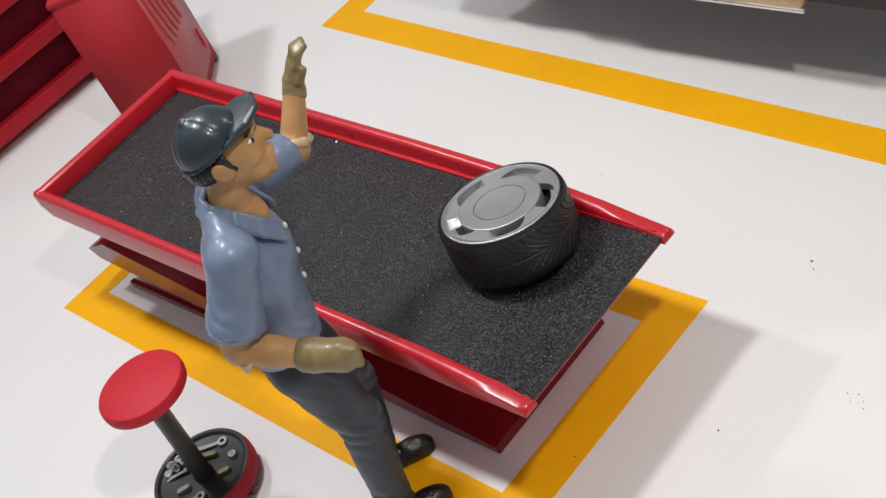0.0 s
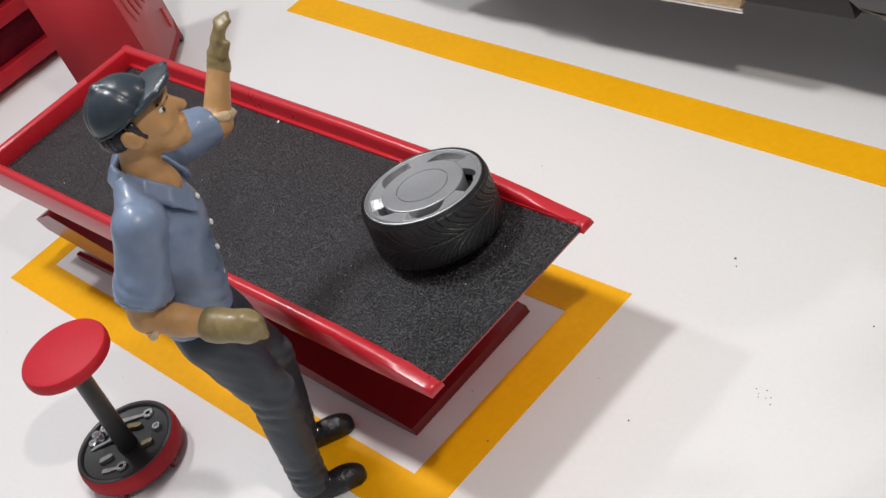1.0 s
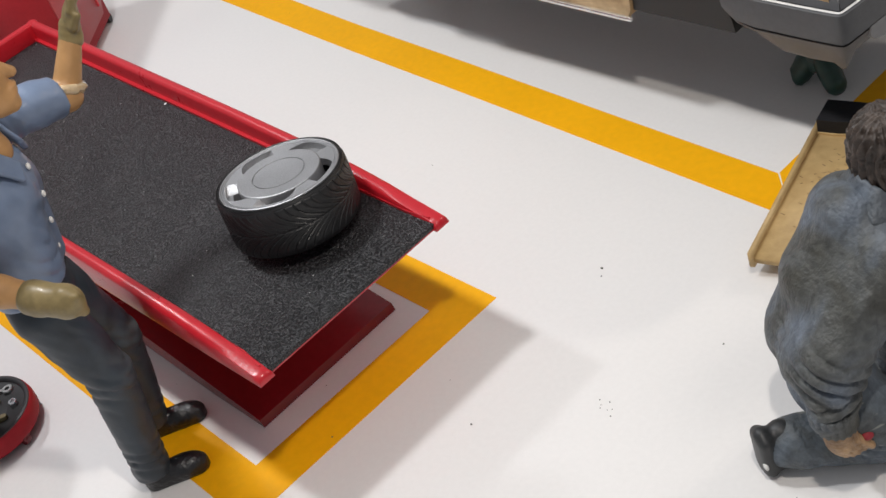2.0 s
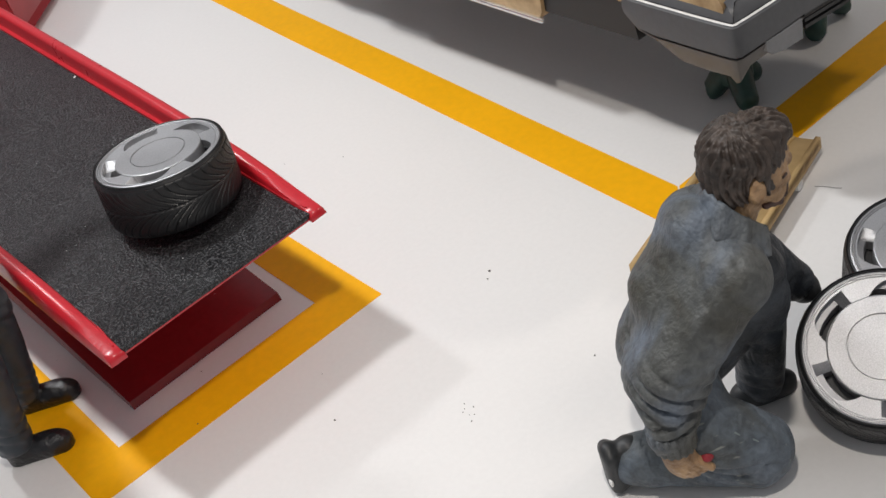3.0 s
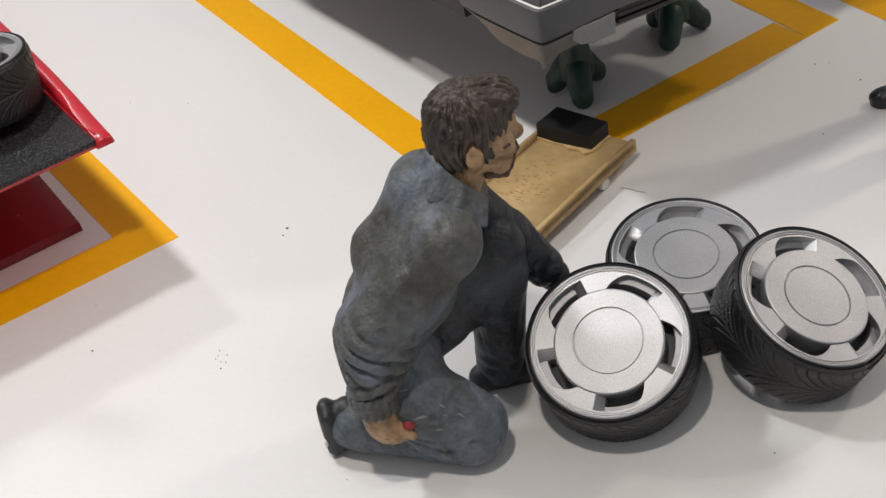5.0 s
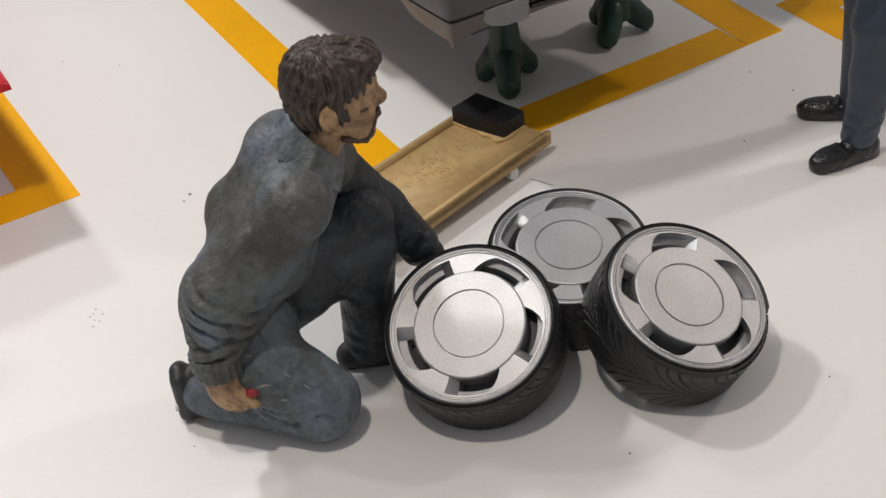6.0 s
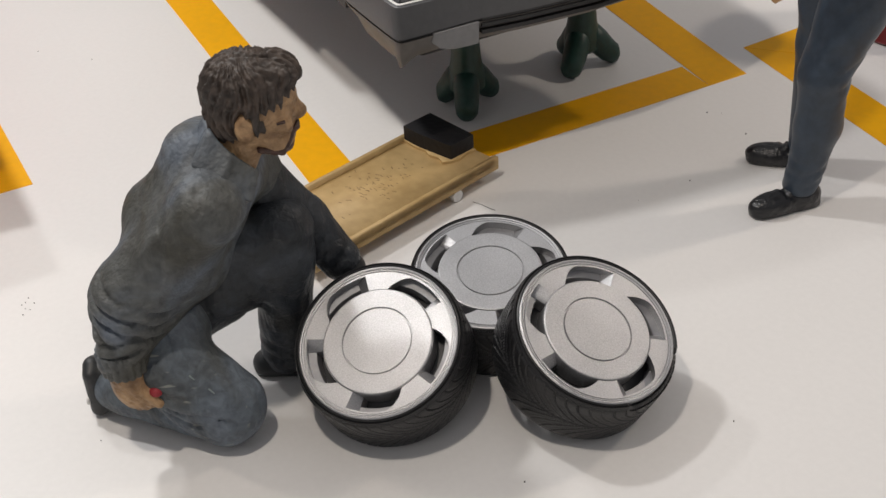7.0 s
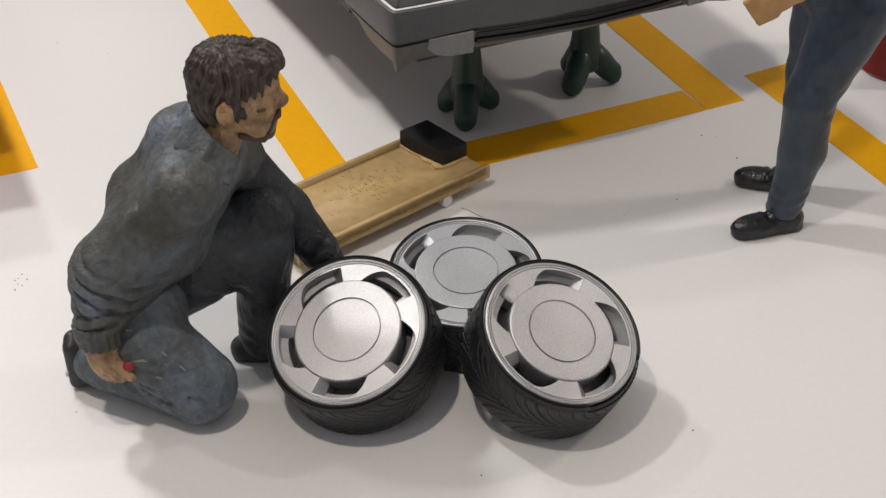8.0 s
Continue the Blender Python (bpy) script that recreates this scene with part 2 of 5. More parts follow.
def prism(bm, outline, lo, hi, axis="z", bevel=0.0, segments=2):
    """An outline of two coordinates, drawn out along the axis."""
    def at(a, b, c):
        return {"z": (a, b, c), "y": (a, c, b), "x": (c, a, b)}[axis]
    low = [bm.verts.new(at(a, b, lo)) for a, b in outline]
    high = [bm.verts.new(at(a, b, hi)) for a, b in outline]
    n = len(outline)
    faces = [bm.faces.new(low[::-1]), bm.faces.new(high)]
    faces += [bm.faces.new((low[i], low[(i + 1) % n], high[(i + 1) % n], high[i])) for i in range(n)]
    if bevel:
        edges = [e for e in {e for f in faces for e in f.edges} if e.calc_face_angle(0) > radians(30)]
        bmesh.ops.bevel(bm, geom=edges, offset=bevel, segments=segments, affect="EDGES", profile=0.5)


def lathe(bm, profile, steps=48, matrix=None, closed=False):
    """A profile of (radius, height) turned about z."""
    rings = []
    for r, z in profile:
        if r < 1e-6:
            rings.append([bm.verts.new((0, 0, z))])
        else:
            rings.append([bm.verts.new((r * math.cos(2 * math.pi * i / steps), r * math.sin(2 * math.pi * i / steps), z)) for i in range(steps)])
    pairs = list(zip(rings, rings[1:])) + ([(rings[-1], rings[0])] if closed else [])
    for a, b in pairs:
        for i in range(steps):
            j = (i + 1) % steps
            if len(a) == 1 and len(b) > 1:
                bm.faces.new((a[0], b[i], b[j]))
            elif len(b) == 1 and len(a) > 1:
                bm.faces.new((a[i], b[0], a[j]))
            elif len(a) > 1:
                bm.faces.new((a[i], b[i], b[j], a[j]))
    made = [v for r in rings for v in r]
    if matrix is not None:
        bmesh.ops.transform(bm, matrix=matrix, verts=made)
    return made


def tube(bm, points, radii, steps=12):
    """A round bar through the points, with closed ends."""
    pts = [Vector(p) for p in points]
    rings, side = [], None
    for i, p in enumerate(pts):
        way = (pts[min(i + 1, len(pts) - 1)] - pts[max(i - 1, 0)]).normalized()
        side = way.orthogonal().normalized() if side is None else (side - way * side.dot(way)).normalized()
        up = way.cross(side)
        rings.append([bm.verts.new(p + (side * math.cos(2 * math.pi * k / steps) + up * math.sin(2 * math.pi * k / steps)) * radii[i]) for k in range(steps)])
    for a, b in zip(rings, rings[1:]):
        for k in range(steps):
            bm.faces.new((a[k], a[(k + 1) % steps], b[(k + 1) % steps], b[k]))
    bm.faces.new(rings[0][::-1])
    bm.faces.new(rings[-1])


# ---- sculpting: smooth unions of rounded forms, drawn out as a skin ----
def cone(a, b, ra, rb):
    return ("cone", np.array(a, float), np.array(b, float), ra, rb)


def egg(c, r, pitch=0.0, yaw=0.0, roll=0.0):
    m = np.array(Euler((radians(roll), radians(-pitch), radians(yaw))).to_matrix())
    return ("egg", np.array(c, float), np.array(r, float), m)


def field(p, forms, blend):
    total = None
    for f in forms:
        if f[0] == "cone":
            _, a, b, ra, rb = f
            ab = b - a
            h = np.clip(((p - a) @ ab) / (ab @ ab), 0, 1)
            d = np.sqrt((((p - a) - h[..., None] * ab) ** 2).sum(-1)) - (ra + (rb - ra) * h)
        else:
            _, c, r, m = f
            q = (p - c) @ m
            k0 = np.sqrt(((q / r) ** 2).sum(-1))
            k1 = np.sqrt(((q / (r * r)) ** 2).sum(-1)) + 1e-9
            d = k0 * (k0 - 1) / k1
        if total is None:
            total = d
        else:
            h = np.clip(0.5 + 0.5 * (total - d) / blend, 0, 1)
            total = total * (1 - h) + d * h - blend * h * (1 - h)
    return total


def skin(forms, step=0.5, blend=1.2, cuts=(), folds=0.0, fold_size=3.0, ridges=None, creases=(), wrinkles=()):
    """The vertices and faces of a smooth union. cuts: (point, normal) half-spaces that are taken away. folds: depth of the cloth's folds. creases: (a, b, radius, depth) dents, or welts where the depth is negative. wrinkles: (centre, reach, direction, spacing, depth) pinched folds."""
    lo, hi = np.full(3, 1e9), np.full(3, -1e9)
    for f in forms:
        ends = [(f[1], f[3]), (f[2], f[4])] if f[0] == "cone" else [(f[1], max(f[2]))]
        for c, r in ends:
            lo, hi = np.minimum(lo, c - r), np.maximum(hi, c + r)
    lo, hi = lo - 3 * step, hi + 3 * step
    axes = [np.arange(lo[i], hi[i] + step, step) for i in range(3)]
    p = np.stack(np.meshgrid(*axes, indexing="ij"), -1)
    d = field(p, forms, blend)
    if folds:
        s = 2 * math.pi / fold_size
        x, y, z = p[..., 0], p[..., 1], p[..., 2]
        wob = np.sin(s * (0.35 * x + 0.3 * y) + 1.3) * 1.2 + np.sin(s * 0.23 * z + 0.6) * 1.1
        d = d + folds * (np.sin(s * (0.55 * z + 0.5 * x - 0.3 * y) + 1.5 * wob) * 0.6 + np.sin(s * (0.8 * z - 0.7 * x + 0.5 * y) + 2.1 * wob + 2.0) * 0.4)
        d = d + folds * 0.34 * np.sin(s * (2.1 * x + 1.4 * z - 1.1 * y) + 3.0 * wob) * np.sin(s * (1.5 * y + 1.1 * x + 0.4 * z) + 2.0 * wob)
    if ridges:
        centre, count, depth = ridges
        q = p - np.array(centre)
        ang = np.arctan2(q[..., 1], q[..., 0])
        rad = np.sqrt((q ** 2).sum(-1))
        d = d + depth * np.sin(count * ang + 2.5 * np.sin(rad * 0.9) + 1.5 * np.sin(q[..., 2] * 0.8 + ang * 3))
    for a, b, radius, depth in creases:
        a, b = np.array(a, float), np.array(b, float)
        ab = b - a
        h = np.clip(((p - a) @ ab) / (ab @ ab), 0, 1)
        gap = ((p - a) - h[..., None] * ab)
        d = d + depth * np.exp(-(gap ** 2).sum(-1) / (radius * radius)) * (0.35 + 0.65 * np.sin(math.pi * np.clip(h * 0.9 + 0.05, 0, 1)))
    for centre, reach, direction, spacing, depth in wrinkles:
        q = p - np.array(centre, float)
        way = np.array(direction, float)
        way = way / np.linalg.norm(way)
        bend = 0.9 * np.sin(q[..., 0] / spacing * 1.1 + 0.4) + 0.9 * np.sin(q[..., 1] / spacing * 1.3 + 1.7) + 0.5 * np.sin(q[..., 2] / spacing * 1.7)
        wave = np.abs(np.sin(math.pi * (q @ way) / spacing + bend))
        d = d + depth * np.exp(-((q ** 2).sum(-1) / reach ** 2) ** 1.5) * ((1 - wave) ** 1.6 * 1.4 - 0.35)
    for point, normal in cuts:
        nv = np.array(normal, float)
        nv = nv / np.linalg.norm(nv)
        d = np.maximum(d, (p - np.array(point)) @ nv)
    inside = d < 0
    n = np.array(d.shape)
    total, count = np.zeros((*(n - 1), 3)), np.zeros(n - 1)
    grid = np.stack(np.meshgrid(*[np.arange(k, dtype=float) for k in n], indexing="ij"), -1)
    corner = [(i, j, k) for i in (0, 1) for j in (0, 1) for k in (0, 1)]

    def at(a, c):
        return a[c[0]:n[0] - 1 + c[0], c[1]:n[1] - 1 + c[1], c[2]:n[2] - 1 + c[2]]
    for a in corner:
        for ax in range(3):
            if a[ax] == 0:
                b = list(a)
                b[ax] = 1
                da, db = at(d, a), at(d, b)
                cross = (da < 0) != (db < 0)
                t = np.where(cross, da / np.where(cross, da - db, 1), 0)
                pa, pb = at(grid, a), at(grid, b)
                total += np.where(cross[..., None], pa + (pb - pa) * t[..., None], 0)
                count += cross
    live = count > 0
    index = np.full(live.shape, -1)
    index[live] = np.arange(live.sum())
    verts = lo + total[live] / count[live][:, None] * step
    faces = []
    for ax in range(3):
        u, v = [(1, 2), (2, 0), (0, 1)][ax]
        a = [slice(1, -1)] * 3
        a[ax] = slice(0, -1)
        b = list(a)
        b[ax] = slice(1, None)
        ia, ib = inside[tuple(a)], inside[tuple(b)]
        where = np.argwhere(ia != ib)
        flip = ia[ia != ib]
        base = where.copy()
        for q in range(3):
            if q != ax:
                base[:, q] += 1
        def cell(du, dv):
            c = base.copy()
            c[:, u] -= du
            c[:, v] -= dv
            return index[c[:, 0], c[:, 1], c[:, 2]]
        quad = np.stack([cell(1, 1), cell(0, 1), cell(0, 0), cell(1, 0)], 1)
        quad = np.where(flip[:, None], quad, quad[:, ::-1])
        faces.append(quad)
    quads = np.concatenate(faces)
    near = np.zeros(len(verts))
    for k in range(4):
        np.add.at(near, quads[:, k], 2)
    for weight in (0.5, -0.52, 0.5, -0.52, 0.5, -0.52, 0.5, -0.52):
        mean = np.zeros_like(verts)
        for k in range(4):
            np.add.at(mean, quads[:, k], verts[quads[:, (k + 1) % 4]] + verts[quads[:, k - 1]])
        verts = verts + weight * (mean / near[:, None] - verts)
    return verts, quads


def sculpture(name, regions, place, forward, label, category):
    """One mesh from several skins, each with its own paint. x is forward, y to its left."""
    verts, faces, slot, base, mats = [], [], [], 0, []
    for mat, (v, f) in regions:
        if mat not in mats:
            mats.append(mat)
        verts.append(v * MM)
        faces.append(f + base)
        slot += [mats.index(mat)] * len(f)
        base += len(v)
    verts, faces = np.concatenate(verts), np.concatenate(faces)
    mesh = bpy.data.meshes.new(name)
    mesh.from_pydata(verts.tolist(), [], faces.tolist())
    ob = link_mesh(name, mesh, mats)
    mesh.polygons.foreach_set("material_index", slot)
    angle = math.degrees(math.atan2(forward[1], forward[0]))
    ob.matrix_world = pose(place[0] * MM, place[1] * MM, 0, 0, 0, angle)
    return tagged(ob, label, category)


# ---- floor and its markings ----
def build_floor():
    bm = bmesh.new()
    box(bm, (-750, -750, -12), (750, 750, 0), 1.0)
    tagged(part("floor", bm, M_FLOOR), "glossy white painted display board floor", "floor", kind="structure")
    bm = bmesh.new()
    rng = random.Random(5)
    spots = [(14, 17, .34), (15.5, 15.2, .18), (37, -10, .13), (38.4, -11.5, .1), (39, -9.5, .14), (40.5, -10.6, .1), (41.3, -12, .13), (38, -10.8, .1), (39.8, -11.2, .1),
             (67, 108, .16), (59, 128, .2), (48, 127, .2), (-2, -44, .25), (-168, -48, .3), (118, 40, .16), (48, 12, .2), (20, -27, .25)]
    spots += [(rng.uniform(-150, 140), rng.uniform(-90, 130), rng.uniform(.05, .13)) for _ in range(34)]
    for x, y, r in spots:
        n = 6
        turn = rng.uniform(0, 6)
        ring = [bm.verts.new((x + r * rng.uniform(.6, 1.1) * math.cos(turn + k * 6.283 / n), y + r * rng.uniform(.6, 1.1) * math.sin(turn + k * 6.283 / n), 0.13)) for k in range(n)]
        top = bm.verts.new((x, y, 0.13 + r * .5))
        low = [bm.verts.new((v.co.x, v.co.y, 0.0)) for v in ring]
        for k in range(n):
            bm.faces.new((ring[k], ring[(k + 1) % n], top))
            bm.faces.new((low[k], low[(k + 1) % n], ring[(k + 1) % n], ring[k]))
    tagged(part("floor_specks", bm, M_DIRT), "small dark specks of dirt on the white floor", "dirt", kind="stuff")


def build_hair():
    bm = bmesh.new()
    tube(bm, [(51.6, 69.6, 0.1), (52.6, 70.2, 0.14), (54.0, 70.7, 0.2), (55.2, 71.1, 0.16), (56.2, 71.7, 0.1)], [0.05] * 5, 6)
    tagged(part("hair", bm, M_DIRT, smooth=True), "thin dark hair lying on the white floor", "hair", kind="stuff")


def tape(outline, group):
    bm = bmesh.new()
    prism(bm, outline, 0.0, 0.11)
    tagged(part("floor_tape", bm, M_TAPE), "strip of yellow marking tape on the white floor", "tape", group, "structure")


def build_tapes():
    g = "tape round the lift"
    tape([(-168, -67), (0, -67), (-10.2, -57.2), (-158, -57.2)], g)
    tape([(0, -67), (0, 0), (-10.2, -9.8), (-10.2, -57.2)], g)
    tape([(0, 0), (-168, 0), (-158, -9.8), (-10.2, -9.8)], g)
    tape([(-168, 0), (-168, -67), (-158, -57.2), (-158, -9.8)], g)
    g = "tape round the car bay"
    tape([(-186, 56), (-109, 52.2), (-61, 50.3), (-8, 48.0), (39, 45.9), (28.4, 56.3), (-15, 58.1), (-70, 60.7), (-119, 62.6), (-175, 65.8)], g)
    tape([(39, 46), (39, 134.6), (29, 135), (28.6, 56.6)], g)
    tape([(39, 134.7), (39, 144.6), (-8, 149.2), (-186, 160), (-186, 149), (-8, 139)], g)
    tape([(-186, 56), (-175, 66), (-175, 148), (-186, 149)], g)
    g = "tape round the next bay"
    tape([(29, 152), (80, 147.4), (240, 134), (240, 144), (80, 157.4), (39, 161)], g)
    tape([(29, 152.2), (39, 161.2), (31, 300), (20, 300)], g)


# ---- the scissor lift ----
def build_lift():
    lift = thing("scissor_lift", "glossy red low scissor lift with raised platform on white floor", "lift", (0, -30.6, 0), 1.2)
    left, right = -152.3, 5.2

    def half(x):
        return 23.6 - 0.0093 * x

    def sloped(bm):
        """The platform leans a little down towards its open end."""
        for v in bm.verts:
            v.co.z += -1.85 + 0.037 * (right - v.co.x)
        return bm
    bm = bmesh.new()
    prism(bm, [(left + 1, -half(left) + 1), (right - 1.2, -half(right) + 1), (right - 1.2, half(right) - 1), (left + 1, half(left) - 1)], 29.3, 30.6, bevel=0.3)
    part("platform", sloped(bm), M_RED, lift, smooth=True)
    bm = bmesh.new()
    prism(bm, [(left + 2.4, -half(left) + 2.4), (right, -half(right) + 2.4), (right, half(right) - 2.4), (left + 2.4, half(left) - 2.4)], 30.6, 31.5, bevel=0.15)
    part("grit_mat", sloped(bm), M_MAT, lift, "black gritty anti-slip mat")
    bm = bmesh.new()
    box(bm, (right - 1.4, -half(right) + 2.0, 30.0), (right - 0.1, half(right) - 2.0, 30.9), 0.3)
    part("front_lip", sloped(bm), M_RED, lift, smooth=True)
    for side in (-1, 1):
        bm = bmesh.new()
        tops = [(left, 36.2), (left + 3.5, 36.2), (-120, 36.2), (-60, 36.1), (-30, 35.6), (-18, 35.0), (-9, 34.0), (-2, 32.8), (right - 1.4, 32.0), (right + 0.2, 31.7), (right + 0.6, 31.2)]
        section = []
        for x, top in tops:
            out, inn = side * half(x), side * (half(x) - 2.5 - 0.8 * min(1, max(0, (x + 45) / 45)))
            mid = (out + inn) / 2
            low = 29.4 + max(0, (x + 12)) * 0.03 + (2.6 if x == left else 0)
            section.append([bm.verts.new(v) for v in ((x, out, low), (x, out, top - 0.9), (x, out - side * .35, top - .25), (x, mid, top), (x, inn + side * .35, top - .25), (x, inn, top - 0.9), (x, inn, low))])
        for a, b in zip(section, section[1:]):
            for k in range(7):
                bm.faces.new((a[k], a[(k + 1) % 7], b[(k + 1) % 7], b[k]))
        bm.faces.new(section[0])
        bm.faces.new(section[-1][::-1])
        part("side_rail", sloped(bm), M_RED, lift, smooth=True, sharp=50)
        bm = bmesh.new()
        prism(bm, [(left + 2, side * (half(left) - 3.5)), (-60, side * (half(-60) - 3.4)), (right - 7, side * (half(right) - 3.3)), (right - 1.5, side * (half(right) - 2.6)), (right - 1.5, side * (half(right) - 2.3)), (-60, side * (half(-60) - 2.3)), (left + 2, side * (half(left) - 2.3))], 30.8, 32.1, bevel=0.3)
        part("inner_kerb", sloped(bm), M_RED, lift, smooth=True)
    bm = bmesh.new()
    box(bm, (left, -half(left), 31.0), (left + 2.4, half(left), 36.2), 0.7, 3)
    part("end_wall", sloped(bm), M_RED, lift, smooth=True)
    # two crossing legs, wide plates
    bm = bmesh.new()
    prism(bm, [(-17, 0.1), (-17.6, 1.8), (-147, 19.2), (-159, 14.0), (-155, 11.6), (-34, 0.1)], -20.2, 18.6, axis="y", bevel=0.25)
    for v in bm.verts:
        v.co.y *= 1 - 0.05 * min(1, max(0, (v.co.x + 150) / 90))
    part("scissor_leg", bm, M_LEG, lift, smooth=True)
    bm = bmesh.new()
    prism(bm, [(-150, 0.1), (-150, 2.4), (-40, 28.4), (-28, 28.6), (-130, 0.1)], -13.5, 13.5, axis="y", bevel=0.25)
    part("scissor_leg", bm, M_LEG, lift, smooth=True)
    bm = bmesh.new()
    box(bm, (-152, -18.8, 0), (-96, -17.2, 2.2), 0.3)
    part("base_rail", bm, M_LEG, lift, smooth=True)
    # crumbs of paper on the mat
    rng = random.Random(11)
    bm = bmesh.new()
    spots = [(-85.2, 21.0 - 0.6), (-118, 9.5), (-112, 6.0)] + [(rng.gauss(-122, 4.5), rng.gauss(3.5, 4.5)) for _ in range(26)] + [(rng.uniform(-140, 0), rng.uniform(-20, 20)) for _ in range(26)]
    for k, (x, y) in enumerate(spots):
        size = 0.34 if k < 2 else rng.uniform(0.07, 0.17)
        z = 31.5 + 0.35 * size
        bmesh.ops.create_icosphere(bm, subdivisions=1, radius=size, matrix=Matrix.Translation((x, y, z)) @ Matrix.Rotation(rng.uniform(0, 6), 4, "X") @ Matrix.Diagonal((1, rng.uniform(.6, 1.3), .6, 1)))
    crumbs = part("paper_crumbs", sloped(bm), M_WHITE)
    crumbs.matrix_world = pose(0, -30.6 * MM, 0, 0, 0, 1.2)
    tagged(crumbs, "tiny pale crumbs scattered over the black mat", "dust", kind="stuff")


# ---- wheels ----
TYRE_R, TYRE_W, FACE_R = 12.85, 10.6, 11.8


def build_wheel(torn=None):
    """A tyre and its silver five-slot rim; the face looks up and its centre is the origin. torn: the stretch of degrees where the tyre's outer edge is torn away."""
    wheel = thing("car_wheel", "loose car wheel, black treaded tyre with silver five-slot rim", "wheel", group="wheels taken off the car")
    rng = random.Random(21)
    bm = bmesh.new()
    steps, rows, pitch = 616, 52, 44
    inner = [(FACE_R - 1.6, -TYRE_W + 0.6), (FACE_R - 0.2, -TYRE_W + 0.1), (FACE_R + .1, -TYRE_W)]
    outer = [(FACE_R + .62, .12), (FACE_R + .5, .02), (FACE_R + .42, -.12), (FACE_R + .34, .06), (FACE_R + .16, .2), (FACE_R + .02, .1), (FACE_R - .02, -0.8)]
    profile = [(r, z, 0) for r, z in inner]
    for k in range(rows + 1):
        u = k / rows
        z = -TYRE_W + 0.15 + (TYRE_W - 0.15) * u
        edge = abs(2 * u - 1)
        profile.append((TYRE_R - 0.42 * max(0, (edge - 0.74) / 0.26) ** 2.0 - 0.1 * edge ** 2, z, 1))
    profile += [(r, z, 2) for r, z in outer]
    ragged = [rng.uniform(-.25, .25) for _ in range(steps)]
    rings = []
    for r, z, tread in profile:
        ring = []
        for i in range(steps):
            th = 2 * math.pi * i / steps
            rr, zz = r, z
            if tread == 1:
                mid = z + TYRE_W / 2
                off = abs(mid)
                # long feathered grooves that start along the tread and turn across it at the shoulder
                place = i / steps * pitch - 3.0 * (1 - min(1, off / 4.9)) ** 2 + (0.5 if mid > 0 else 0)
                wave, block = place % 1.0, int(place) % pitch
                if off < 0.16:
                    rr -= 0.16
                elif off < 4.55 and wave < (0.16 if off > 2 else 0.22):
                    rr -= (0.13, 0.18, 0.11, 0.19, 0.15)[(block * 7) % 5]
                elif off < 3.2 and 0.56 < wave < 0.66:
                    rr -= 0.07
                elif 4.55 < off < 4.7:
                    rr -= 0.1
            if torn and z > -1.1 and tread:
                a = (math.degrees(th) - torn[0]) % 360
                wide = torn[1] - torn[0]
                if a < wide:
                    deep = min(1, a / 5, (wide - a) / 1.2)
                    zz -= (0.75 + ragged[i] * .3) * deep * min(1, (z + 1.1) / .5)
                    rr -= 0.28 * deep if tread == 2 and r > FACE_R + .1 else 0
                    if wide - 7 < a:
                        rr -= 0.9 * min(1, (wide - a) / 1.0, (a - wide + 7) / 1.0) if r > FACE_R + .3 else 0
            ring.append(bm.verts.new((rr * math.cos(th), rr * math.sin(th), zz)))
        rings.append(ring)
    for a, b in zip(rings, rings[1:]):
        for i in range(steps):
            bm.faces.new((a[i], a[(i + 1) % steps], b[(i + 1) % steps], b[i]))
    part("tyre", bm, M_TYRE, wheel, "black rubber tyre with feathered tread", smooth=True, sharp=28)
    # rim face: a raised hub disc, five slots with a ramp at one end, and a stepped lip
    bm = bmesh.new()
    steps, hub, lip, sunk, ledge = 300, 8.2, 10.92, -3.2, -1.45
    lathe(bm, [(0, .22), (4.98, .22), (5.05, -.06), (5.2, -.06), (5.28, .24), (7.95, .22), (8.1, .14), (8.16, -0.08), (8.22, -.06)], 150)
    per, span, turn, ramp_end = steps // 5, 43, 27, 7

    def spot(r, i, z):
        a = 2 * math.pi * i / steps
        return bm.verts.new((r * math.cos(a), r * math.sin(a), z))

    def reach(k):
        q = max(0.0, (k - turn) / (span - turn))
        return hub + (10.66 - hub) * (1 - q ** 1.5)
    for sector in range(5):
        first = sector * per
        for k in range(per):
            i0, i1 = first + k, first + k + 1
            if k < span:
                r0, r1 = reach(k), reach(min(k + 1, span))
                a, b, c, d = spot(r0, i0, 0.02), spot(r1, i1, 0.02), spot(lip, i1, 0.0), spot(lip, i0, 0.0)
                bm.faces.new((a, d, c, b))
                e, f = spot(r0 + .1, i0, ledge), spot(r1 + .1, i1, ledge)
                bm.faces.new((a, b, f, e))
                g, h = spot(hub, i0, 0.02), spot(hub, i1, 0.02)
                bm.faces.new((g, spot(hub - .1, i0, sunk), spot(hub - .1, i1, sunk), h))
        inner = [spot(hub, first + span + k, 0.02) for k in range(0, per - span + 1)]
        outer = [spot(lip, first + span + k, 0.0) for k in range(0, per - span + 1)]
        for k in range(len(inner) - 1):
            bm.faces.new((inner[k], outer[k], outer[k + 1], inner[k + 1]))
        # the square end of the slot, a ramp that slopes inwards
        r0 = reach(0)
        bm.faces.new((spot(hub, first, 0.02), spot(r0, first, 0.02), spot(r0 + .1, first + ramp_end, ledge), spot(hub, first + ramp_end, ledge)))
        bm.faces.new((spot(hub, first + ramp_end, ledge), spot(r0 + .1, first + ramp_end, ledge), spot(r0, first + ramp_end + 1, sunk), spot(hub, first + ramp_end + 1, sunk)))
